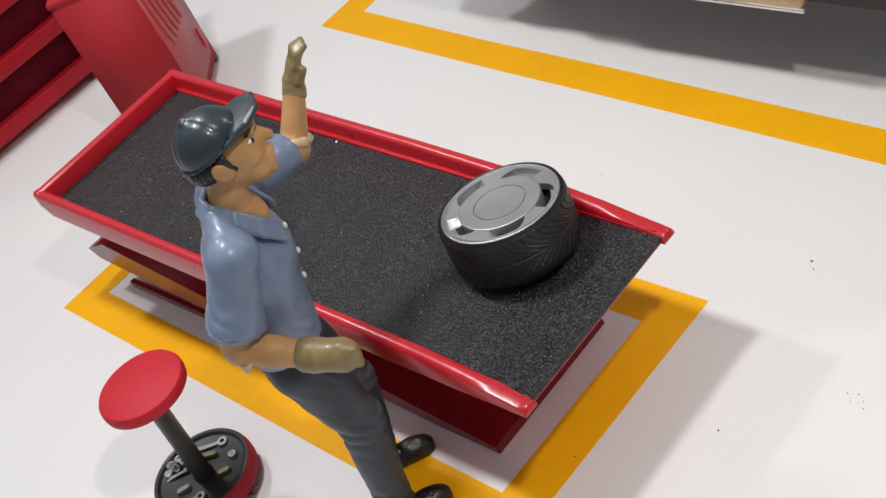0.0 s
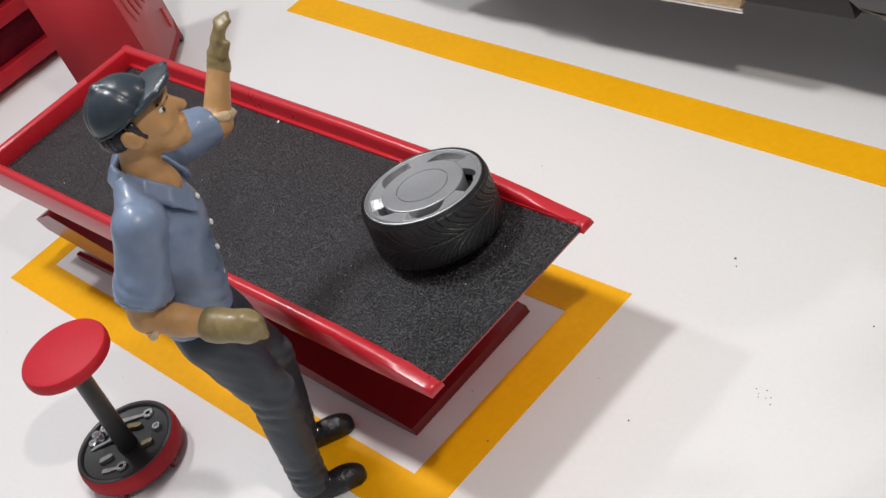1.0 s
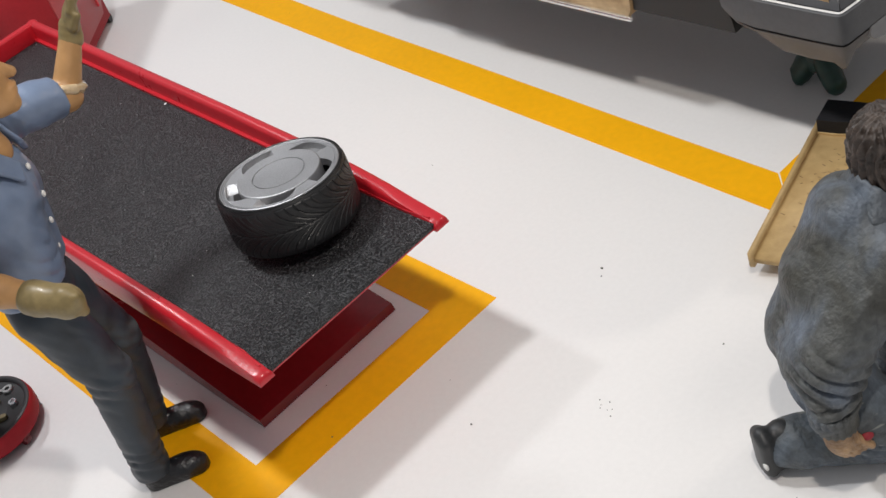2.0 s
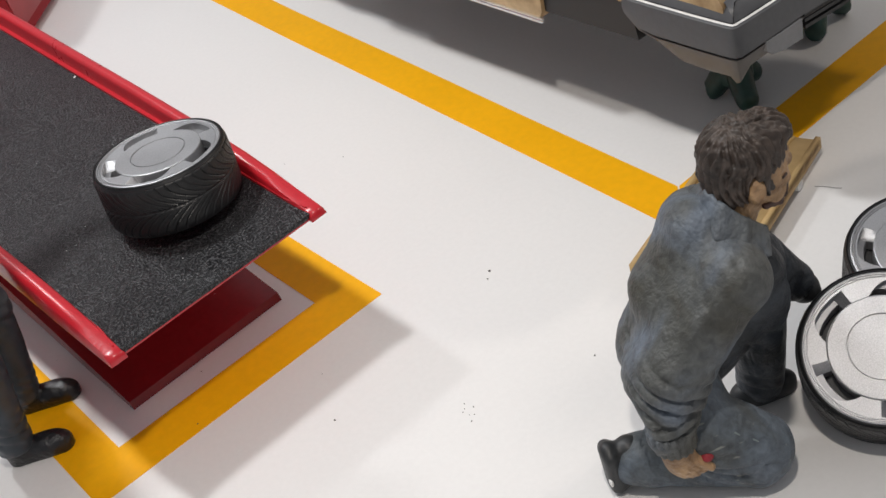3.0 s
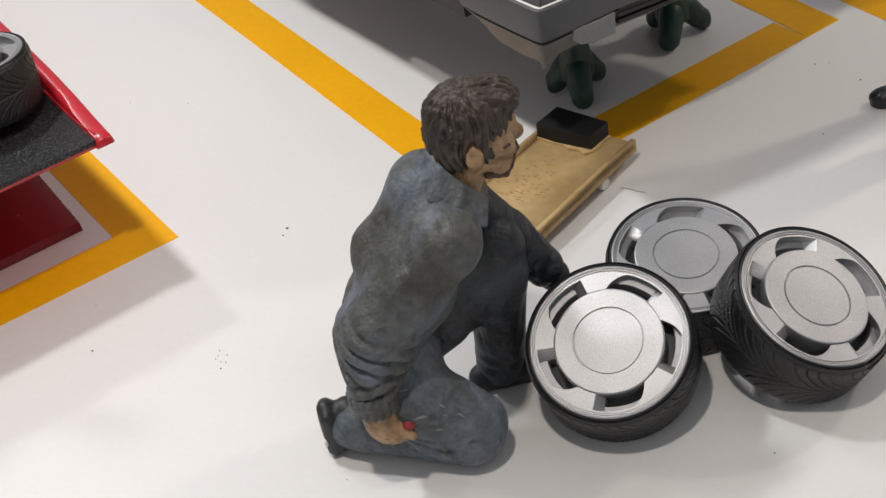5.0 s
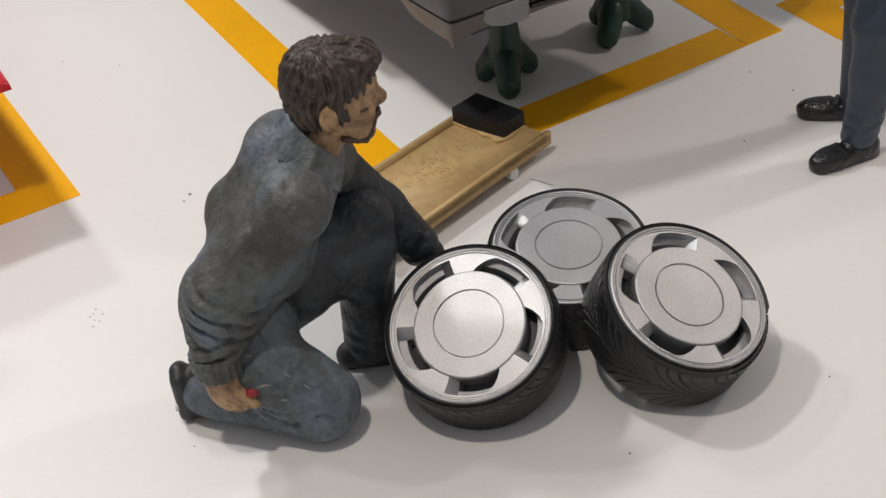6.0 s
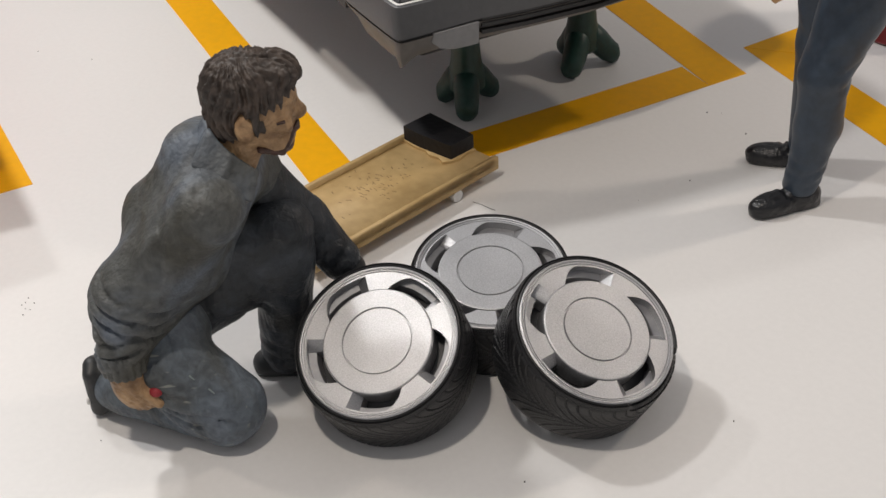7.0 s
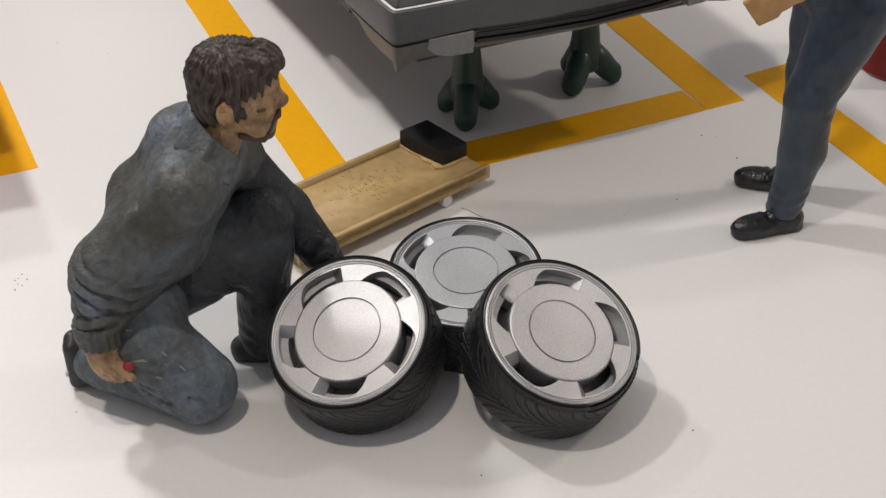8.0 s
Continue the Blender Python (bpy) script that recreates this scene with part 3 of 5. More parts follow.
    lathe(bm, [(lip, -0.01), (10.97, -.16), (11.06, -.16), (11.12, .02), (11.24, .04), (11.3, -.06), (11.38, -.06), (11.46, .16), (11.62, .2), (FACE_R, .1), (FACE_R + .02, -0.6)], 150)
    bmesh.ops.remove_doubles(bm, verts=bm.verts, dist=0.004)
    part("rim", bm, M_RIM, wheel, "silver painted rim with five curved slots", smooth=True, sharp=14, outward=False)
    bm = bmesh.new()
    lathe(bm, [(9.45, -4.2), (9.5, -1.75), (9.62, -1.5), (11.2, -1.42), (11.3, -TYRE_W + 1)], 100)
    part("rim_inside", bm, M_RIMIN, wheel, "silver ledge inside the rim", smooth=True, sharp=40)
    bm = bmesh.new()
    lathe(bm, [(0, -3.3), (7.2, -3.3), (9.5, -3.8), (9.5, -TYRE_W + 1), (0, -TYRE_W + 1)], 60)
    part("hub", bm, M_BARREL, wheel, "dark wheel hub", smooth=True)
    return wheel


def wheel_pose(centre, normal, spin):
    n = Vector(normal).normalized()
    x = Vector((0, 0, 1)).cross(n).normalized()
    turn = Matrix((x, n.cross(x), n)).transposed().to_4x4()
    return Matrix.Translation(Vector(centre) * MM) @ turn @ Matrix.Rotation(radians(spin), 4, "Z")


def build_wheels():
    first = build_wheel()
    first.matrix_world = wheel_pose((-19.56, -22.77, 42.86), (-0.068, 0.069, 0.995), 0)
    first["label"] = "car wheel with silver rim lying on lift platform"
    for c, n, spin, text in (((95.82, 29.03, 14.75), (0.315, -0.387, 0.867), 47.6, "car wheel with silver rim leaning beside kneeling figurine"),
                             ((87.23, 52.78, 12.75), (0.18, -0.085, 0.98), 126.6, "car wheel with silver rim lying behind two others")):
        w = copy_thing(first, wheel_pose(c, n, spin))
        w["label"] = text
    w = build_wheel((145, 211))
    w.matrix_world = wheel_pose((110.18, 57.06, 14.9), (0.456, 0.107, 0.883), 104.2)
    w["label"] = "car wheel with silver rim and torn black tyre"


# ---- the stool ----
def build_stool():
    stool = thing("workshop_stool", "round red mechanic's stool with tool tray base", "stool", (-72, -86, 0), 0)

    def leaning(bm):
        """The post stands a little askew in its base."""
        for v in bm.verts:
            v.co += Vector((0.022, 0.038, 0)) * (v.co.z - 5)
        return bm
    bm = bmesh.new()
    lathe(bm, [(0, 34.5), (8.6, 34.5), (9.2, 34.25), (9.5, 33.7), (9.55, 32.6), (9.4, 31.8), (8.9, 31.4), (0, 31.2)], 64)
    part("seat", leaning(bm), M_SEAT, stool, "round red padded seat", smooth=True)
    bm = bmesh.new()
    lathe(bm, [(0, 5.4), (2.3, 5.4), (2.1, 7), (2.0, 27), (2.6, 28), (2.6, 30.6), (0, 30.6)], 28)
    part("post", leaning(bm), M_POST, stool, "dark grey post", smooth=True)
    bm = bmesh.new()
    lathe(bm, [(0, 5.2), (9.9, 5.2), (10.1, 6.3), (10.6, 6.7), (11.2, 6.5), (11.2, 6.0), (0, 4.4)], 64)
    part("tray", bm, M_TRAY, stool, "black tool tray", smooth=True, sharp=60)
    bm = bmesh.new()
    lathe(bm, [(10.4, 1.9), (11.3, 2.0), (11.7, 2.8), (11.75, 4.6), (11.45, 6.0), (11.1, 6.4), (10.4, 6.3)], 64, closed=True)
    part("tray_rim", bm, M_REDCAB, stool, "rounded red tray rim", smooth=True, sharp=80)
    for k in range(5):
        a = math.radians(20 + 72 * k)
        bm = bmesh.new()
        c = Vector((10.4 * math.cos(a), 10.4 * math.sin(a), 0))
        box(bm, (-1.1, -1.0, 1.4), (1.1, 1.0, 3.0), 0.3, matrix=Matrix.Translation(c) @ Matrix.Rotation(a, 4, "Z"))
        lathe(bm, [(0, -0.8), (1.2, -0.8), (1.4, 0), (1.2, 0.8), (0, 0.8)], 16, Matrix.Translation(c + Vector((0, 0, 1.4))) @ Matrix.Rotation(a, 4, "Z") @ Matrix.Rotation(radians(90), 4, "X"))
        part("caster", bm, M_DARKRED, stool, smooth=True)


def lay_in_tray(name, bm, mat, x, y, turn, label, category, tip=0.0, lift=0.0):
    ob = part(name, bm, mat, smooth=True)
    ob.matrix_world = pose((x - 72) * MM, (y - 86) * MM, (5.2 + lift) * MM, 0, tip, turn)
    tagged(ob, label, category, "tools in the stool tray")


def build_tools():
    """Small tools that lie in the stool's tray."""
    for x, y, turn, length, mat, text in ((-4.4, 5.5, 47, 7.4, M_STEEL, "bright steel ring wrench in black stool tray"), (3.5, -6.1, 47, 5.0, M_WORNSTEEL, "small worn steel wrench in black stool tray")):
        bm = bmesh.new()
        prism(bm, [(-length / 2, -0.5), (-length / 2 + 1, -0.62), (length / 2 - 1.4, -0.38), (length / 2 - 1.4, 0.38), (-length / 2 + 1, 0.62), (-length / 2, 0.5)], 0.06, 0.7, bevel=0.15)
        lathe(bm, [(0.55, 0.05), (1.15, 0.05), (1.3, 0.25), (1.3, 0.75), (1.15, 0.95), (0.55, 0.95)], 20, Matrix.Translation((length / 2 - 0.4, 0, 0)), closed=True)
        lay_in_tray("wrench", bm, mat, x, y, turn, text, "wrench")
    for x, y, turn, size, mat in ((-2.4, 3.9, 38, 2.0, M_BRASS), (4.8, 2.7, 55, 1.4, M_BRASS), (-0.6, -5.2, 62, 1.6, M_WORNSTEEL)):
        bm = bmesh.new()
        prism(bm, [(-size, -0.6), (-size * .6, -0.72), (size * .8, -0.55), (size, 0.1), (size * .7, 0.62), (-size * .8, 0.55)], 0.05, 0.95, bevel=0.22)
        lay_in_tray("tool_block", bm, mat, x, y, turn, "small dull metal tool piece in black stool tray", "tool")
    for k, (x, y, high, tip) in enumerate(((-8.4, -2.6, 1.5, 0), (-8.0, -0.6, 1.2, 20), (-6.6, -2.4, 1.7, -18), (-6.2, -0.6, 1.0, 30), (-7.4, -4.4, 1.1, 0), (3.3, 6.6, 1.1, 0))):
        bm = bmesh.new()
        lathe(bm, [(0, 0.05), (0.85, 0.05), (1.0, 0.2), (1.0, high), (0.85, high + .15), (0.55, high + .15), (0.5, high - .3), (0, high - .3)], 12)
        lay_in_tray("socket", bm, M_CHROME, x, y, 17 * k, "small shiny chrome socket in black stool tray", "socket", tip, 0.02 * abs(tip))
    # a ratchet handle lies across the sockets
    bm = bmesh.new()
    tube(bm, [(-2.6, 0, 0.5), (-1.2, 0.1, 0.6), (1.4, 0, 0.6), (2.4, 0, 0.7)], [0.32, 0.42, 0.36, 0.75], 12)
    lay_in_tray("ratchet", bm, M_CHROME, -5.2, -3.4, 65, "short chrome ratchet in black stool tray", "ratchet")


# ---- the red cabinets ----
def build_cart():
    cart = thing("tool_cart", "red metal tool cart with slotted side panel", "tool cart", (-205, -9.3, 0), 45)
    w, d, h = 23, 40, 52
    bm = bmesh.new()
    prism(bm, [(0, 0), (w, 0), (w, d - 4), (w - 4, d), (0, d)], 2.6, h, bevel=0.5)
    part("body", bm, M_REDCAB, cart, smooth=True, sharp=16)
    bm = bmesh.new()
    prism(bm, [(2.5, 6), (d - 9, 6), (d - 6, 10), (d - 6, h - 6), (2.5, h - 6)], w - 0.2, w + 0.6, axis="x", bevel=0.3)
    part("side_panel", bm, M_REDSIDE, cart, smooth=True, sharp=16)
    for k in range(5):
        bm = bmesh.new()
        tube(bm, [(w + 0.3, 4.2 + k * 4.0, 45), (w + 0.9, 4.6 + k * 4.0, 42), (w + 1.0, 5.4 + k * 4.0, 36), (w + 1.0, 6.6 + k * 4.0, 30), (w + 0.8, 8.2 + k * 4.0, 25.5), (w + 0.2, 9.0 + k * 4.0, 23.5)], [0.4, 0.8, 0.95, 0.95, 0.8, 0.4], 12)
        part("louvre", bm, M_REDSIDE, cart, smooth=True, sharp=60)
    bm = bmesh.new()
    box(bm, (w + 0.4, d - 10.5, 9), (w + 1.1, d - 9.3, 16), 0.35)
    part("latch", bm, M_RED, cart, smooth=True, sharp=16)
    bm = bmesh.new()
    box(bm, (-0.6, -0.6, h), (w + 0.6, d + 0.6, h + 2), 0.6)
    part("top", bm, M_REDCAB, cart, smooth=True, sharp=16)
    for x in (3, w - 3):
        for y in (3, d - 4):
            bm = bmesh.new()
            lathe(bm, [(0, -1), (1.5, -1), (1.6, 0), (1.5, 1), (0, 1)], 18, Matrix.Translation((x + (1.5 if x > 10 else 0), y, 1.6)) @ Matrix.Rotation(radians(90), 4, "Y"))
            part("caster", bm, M_BLACK, cart, "black caster", smooth=True)


def build_shelves():
    unit = thing("shelf_unit", "open red metal shelf unit with dark recesses", "shelf", (-262, -90, 0), 0)
    depth, width, height = 30, 104, 84
    for y in (0, width - 2):
        bm = bmesh.new()
        box(bm, (-depth, y, 0), (0, y + 2, height), 0.4)
        part("side_panel", bm, M_SHELF, unit, smooth=True, sharp=16)
    bm = bmesh.new()
    box(bm, (-depth - 1.5, 0, 0), (-depth, width, height), 0.3)
    part("back_panel", bm, M_SHELF, unit, smooth=True, sharp=16)
    for k in range(5):
        bm = bmesh.new()
        box(bm, (-depth, 2, 3.6 + k * 17.5), (0.4, width - 2, 9.2 + k * 17.5), 0.5)
        part("shelf", bm, M_SHELF, unit, smooth=True, sharp=16)
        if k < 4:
            # Added dark block fills the opening; its colour is the recess's shade.
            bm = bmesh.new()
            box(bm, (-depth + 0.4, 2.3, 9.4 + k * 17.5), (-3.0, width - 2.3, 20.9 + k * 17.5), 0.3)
            part("shade_block", bm, M_RECESS, unit, "dark block for the shade between shelves", smooth=True, sharp=16)


# ---- the car on its stands ----
def build_stand(place, angles):
    stand = thing("jack_stand", "dark green cast jack stand holding up the car", "jack stand", (place[0], place[1], 0), 0, "jack stands under the car")
    bm = bmesh.new()
    lathe(bm, [(0, 3.6), (2.8, 3.6), (3.9, 4.6), (3.9, 7), (3.2, 10.5), (2.7, 16), (2.5, 26), (3.6, 26.6), (3.6, 28.2), (0, 28.2)], 24)
    part("column", bm, M_GREEN, stand, smooth=True)
    for angle, reach in angles:
        a = radians(angle)
        c, s = math.cos(a), math.sin(a)
        k = reach / 8.0
        bm = bmesh.new()
        tube(bm, [(q * k * c, q * k * s, z) for q, z in ((0.6, 8.0), (1.8, 7.2), (3.2, 5.6), (4.6, 3.9), (5.8, 2.7), (6.9, 2.1), (7.6, 1.95), (8.0, 1.9))], [1.9, 2.7, 2.75, 2.6, 2.45, 2.3, 1.8, 0.8], 16)
        part("foot", bm, M_GREEN, stand, smooth=True, sharp=70)


CAR_MID = 96.0


def bumper_path():
    """Points along the bumper's plan, from its near rear end round to the far one: x, y, outward x, outward y, how far down it reaches."""
    near = [(20, 58.9, 36.5), (23, 58.8, 34.0), (27, 58.7, 30.0), (31, 58.7, 27.4), (37, 58.7, 27.2), (42, 58.8, 27.4), (45.0, 58.9, 27.9), (46.1, 59.1, 28.3), (46.6, 59.7, 28.7), (47.3, 62.4, 29.2), (48.6, 68.5, 30.2), (49.4, 73, 30.5), (50.7, 82, 30.6), (51.6, 96, 30.6)]
    far = [(x, 2 * CAR_MID - y, z) for x, y, z in near[-2::-1]]
    return near + far


def sweep_band(bm, path, section):
    """section(i, x, y, low) gives (outward, height) pairs for a closed band."""
    rings = []
    for i, (x, y, low) in enumerate(path):
        a, b = path[max(i - 1, 0)], path[min(i + 1, len(path) - 1)]
        way = Vector((b[0] - a[0], b[1] - a[1], 0)).normalized()
        out = Vector((way.y, -way.x, 0))
        rings.append([bm.verts.new(Vector((x, y, 0)) + out * o + Vector((0, 0, z))) for o, z in section(i, x, y, low)])
    n = len(rings[0])
    for a, b in zip(rings, rings[1:]):
        for k in range(n):
            bm.faces.new((a[k], a[(k + 1) % n], b[(k + 1) % n], b[k]))
    bm.faces.new(rings[0])
    bm.faces.new(rings[-1][::-1])


def build_car():
    car = thing("project_car", "worn tan project car with grey bumper, wheels removed", "car", (0, 0, 0))
    path = bumper_path()

    def rise(y):
        return 1.7 * min(1, max(0, (min(y, 2 * CAR_MID - y) - 59.4) / 13))

    def upper(i, x, y, low):
        r, seam = rise(y), max(33.6 + rise(y), low + .05)
        top = 40.2 + r * .7
        return [(-4, seam), (-0.5, seam), (0.35, seam + 0.35), (0.55, (seam + top) / 2), (0.25, top - 0.3), (-0.3, top), (-4, top)]

    def lower(i, x, y, low):
        seam = max(33.2 + rise(y), low + .02)
        k = 0.25 if y < 62 and x > 44 or 2 * CAR_MID - y < 62 and x > 44 else 1
        return [(-5 * k, low), (-2.6 * k, low), (-1.4 * k, low + (seam - low) * .25), (0.0, seam - 0.4), (0.0, seam), (-5 * k, seam)]

    def seam_line(i, x, y, low):
        seam = max(33.2 + rise(y), low + .02)
        return [(-4, seam - .02), (-0.25, seam - .02), (-0.25, seam + .5), (-4, seam + .5)]

    def stripe(i, x, y, low):
        top = 40.2 + rise(y) * .7
        return [(-0.6, top - .02), (-0.22, top - .04), (-0.12, top + .03), (-0.22, top + .12), (-0.6, top + .14)]

    def shelf(i, x, y, low):
        top = 40.3 + rise(y) * .7
        return [(-6, top), (-0.8, top + .1), (-1.6, top + 1.7), (-3.2, top + 3.0), (-6, top + 3.2)]
    for name, sec, mat, text in (("bumper", upper, M_BUMPER, "dark grey bumper"), ("valance", lower, M_VALANCE, "grey lower valance"), ("bumper_seam", seam_line, M_BLACK, ""), ("bumper_stripe", stripe, M_WHITE, "thin white bumper stripe"), ("bumper_top", shelf, M_BUMPER, "")):
        bm = bmesh.new()
        sweep_band(bm, path, sec)
        part(name, bm, mat, car, text, smooth=True, sharp=40)
    # fog lamps and grille bars
    for side in (1, -1):
        bm = bmesh.new()
        pts = [(47.7, 64.8, 32.4), (48.0, 66.0, 31.2), (48.5, 68.6, 30.6), (49.4, 73.0, 30.9), (49.6, 73.0, 35.2), (48.0, 65.0, 34.4)]
        pts = [(x, y if side == 1 else 2 * CAR_MID - y, z) for x, y, z in pts]
        front = [bm.verts.new((x + .25, y, z)) for x, y, z in pts]
        back = [bm.verts.new((x - 2.5, y, z)) for x, y, z in pts]
        bm.faces.new(front)
        bm.faces.new(back[::-1])
        for k in range(6):
            bm.faces.new((front[k], front[(k + 1) % 6], back[(k + 1) % 6], back[k]))
        bmesh.ops.bevel(bm, geom=list(bm.edges), offset=0.12, segments=1, affect="EDGES")
        part("fog_lamp", bm, M_FOG, car, "clear fog lamp lens", smooth=True)
    for k in range(3):
        bm = bmesh.new()
        plan = [(49.8, 73.6), (51.0, 82), (52.0, 96), (51.0, 110), (49.8, 2 * CAR_MID - 73.6)]
        prism(bm, plan + [(x - 1.6, y) for x, y in plan[::-1]], 32.6 + k * 1.3, 33.3 + k * 1.3, bevel=0.12)
        part("grille_bar", bm, M_BLACK, car, smooth=True)
    # body sides with wheel arches
    lo, hi = 60.2, 2 * CAR_MID - 60.2

    def arch(x, r, z0):
        return [(x + r * math.cos(math.pi * k / 14), z0 + r * math.sin(math.pi * k / 14)) for k in range(15)]
    outline = [(43.4, 40.8), (43.4, 43), (41.4, 46), (20, 48.5), (-16, 51), (-96, 55), (-128, 55), (-133, 46), (-132, 32), (-118, 29)]
    outline += arch(-100, 13.5, 29.0)[::-1] + [(-84, 27.6), (-8, 27.4)] + [q for q in arch(6.8, 13.4, 29.4)[::-1] if q[0] < 6.8 or q[1] > 36] + [(21.5, 39), (24, 40.8)]
    for y0, y1 in ((lo, lo + 3), (hi - 3, hi)):
        bm = bmesh.new()
        prism(bm, outline, y0, y1, axis="y", bevel=0.35)
        part("body_side", bm, M_BODY, car, "tan primered body side", smooth=True)
    bm = bmesh.new()
    prism(bm, [(43, 40.8), (43, 42.6), (40.6, 45.5), (20, 48), (-16, 50.5), (-96, 54.5), (-127, 54.5), (-132, 46), (-131, 34), (-118, 33), (-116, 44), (-86, 44), (-84, 32), (-9, 32), (-8, 45), (22, 45), (24, 40.8)], lo + 3, hi - 3, axis="y")
    part("body_shell", bm, M_BODY, car, smooth=True)
    for x, r in ((6.8, 13.2), (-100, 13.3)):
        for y0, y1 in ((lo + 0.8, lo + 16), (hi - 16, hi - 0.8)):
            bm = bmesh.new()
            prism(bm, arch(x, r, 29.3), y0, y1, axis="y")
            part("wheel_well", bm, M_BLACK, car, "black wheel well")
    bm = bmesh.new()
    box(bm, (-116, lo + 4, 28.2), (44, hi - 4, 32.2), 0.6)
    part("underbody", bm, M_BLACK, car, "black underbody", smooth=True)
    for y in (lo - 0.25, hi + 0.25):
        bm = bmesh.new()
        box(bm, (-84, y - 0.5, 27.0), (-6.5, y + 0.5, 28.0), 0.25)
        part("sill_trim", bm, M_CHROME, car, "bright sill trim", smooth=True)
    bm = bmesh.new()
    prism(bm, [(-12, 50.2), (-34, 66), (-38, 68), (-72, 68.5), (-76, 67.5), (-98, 54.5)], lo + 7, hi - 7, axis="y", bevel=1.0)
    part("cabin", bm, M_BODY, car, smooth=True)
    for y0, y1 in ((lo + 6.7, lo + 7.2), (hi - 7.2, hi - 6.7)):
        bm = bmesh.new()
        prism(bm, [(-17, 52.6), (-35, 65.3), (-72, 66.2), (-90, 56.2)], y0, y1, axis="y")
        part("side_window", bm, M_GLASS, car, "dark side window")
    bm = bmesh.new()
    v = [bm.verts.new(p) for p in ((-13.0, lo + 9, 51.4), (-13.0, hi - 9, 51.4), (-33.0, hi - 11, 65.8), (-33.0, lo + 11, 65.8))]
    bm.faces.new(v)
    got = bmesh.ops.extrude_face_region(bm, geom=bm.faces[:])
    for q in got["geom"]:
        if isinstance(q, bmesh.types.BMVert):
            q.co += Vector((0.4, 0, 0.5))
    part("windscreen", bm, M_GLASS, car, "dark windscreen")


# ---- the creeper ----
def build_creeper():
    creeper = thing("mechanic_creeper", "pale wooden mechanic's creeper with black headrest", "creeper", (44.7, 52.9, 0), 16.2)
    half, near, far = 9.4, -22, 22.2
    bm = bmesh.new()
    prism(bm, [(-half, near), (half, near), (half, far), (-half, far)], 3.4, 5.0, bevel=0.25)
    part("board", bm, M_WOOD, creeper, "scuffed pale wooden board", smooth=True)
    for s in (-1, 1):
        bm = bmesh.new()
        prism(bm, [(s * half, near - .3), (s * half, far + 1), (s * (half - 1.0), far + 1), (s * (half - 1.0), near - .3)], 2.5, 5.9 if s < 0 else 5.08, bevel=0.2)
        part("side_rail", bm, M_WOOD, creeper, smooth=True)
        for y in (near + 5, far - 9.8):
            bm = bmesh.new()
            box(bm, (s * 8.2 - .5, y - .5, 2.0), (s * 8.2 + .5, y + .5, 3.6), 0.1)
            lathe(bm, [(0, -.7), (1.2, -.7), (1.35, 0), (1.2, .7), (0, .7)], 18, Matrix.Translation((s * 8.5, y, 1.35)) @ Matrix.Rotation(radians(90), 4, "Y"))
            part("caster", bm, M_WHITE, creeper, "small pale caster", smooth=True)
    bm = bmesh.new()
    rng = random.Random(9)
    for _ in range(70):
        x, y = rng.gauss(-1.0, 2.6), rng.gauss(0, 6.5)
        if abs(x) < half - 2 and near + 2 < y < far - 10:
            box(bm, (-rng.uniform(.15, .6), -.06, 4.98), (rng.uniform(.1, .5), .06, 5.03), matrix=Matrix.Translation((x, y, 0)) @ Matrix.Rotation(rng.uniform(-.5, .9), 4, "Z"))
    part("scuff_marks", bm, M_SCUFF, creeper, "brown scuffs on the board")
    bm = bmesh.new()
    prism(bm, [(-8.3, far - 6.9), (-5.0, far - 7.3), (-2.2, far - 7.0), (-0.4, far - 7.7), (1.6, far - 7.2), (3.4, far - 7.9), (4.4, far - 6.6), (4.9, far - 4.6), (4.4, far - 2.4), (4.8, far - 0.4), (-8.1, far + 0.1)], 5.0, 5.55, bevel=0.1)
    part("headrest_base", bm, M_WOOD, creeper, smooth=True)
    bm = bmesh.new()
    prism(bm, [(-8.2, far - 6.8), (-4.0, far - 7.0), (4.0, far - 6.2), (4.2, far - 0.3), (-8.0, far + 0.2)], 5.5, 8.5, bevel=0.35, segments=3)
    part("headrest", bm, M_VINYL, creeper, "black vinyl headrest", smooth=True)


# ---- the figurines: one plain painted mesh each ----
def shifted(forms, x, y, z):
    """The same rounded forms, moved."""
    by = np.array((x, y, z), float)
    return [(f[0], f[1] + by, f[2] + by, f[3], f[4]) if f[0] == "cone" else (f[0], f[1] + by, f[2], f[3]) for f in forms]


def turned(forms, about, yaw, pitch=0.0):
    """The same rounded forms, turned about a point."""
    c, m = np.array(about, float), np.array(Euler((0, radians(-pitch), radians(yaw))).to_matrix())
    return [(f[0], c + m @ (f[1] - c), c + m @ (f[2] - c), f[3], f[4]) if f[0] == "cone" else (f[0], c + m @ (f[1] - c), f[2], m @ f[3]) for f in forms]


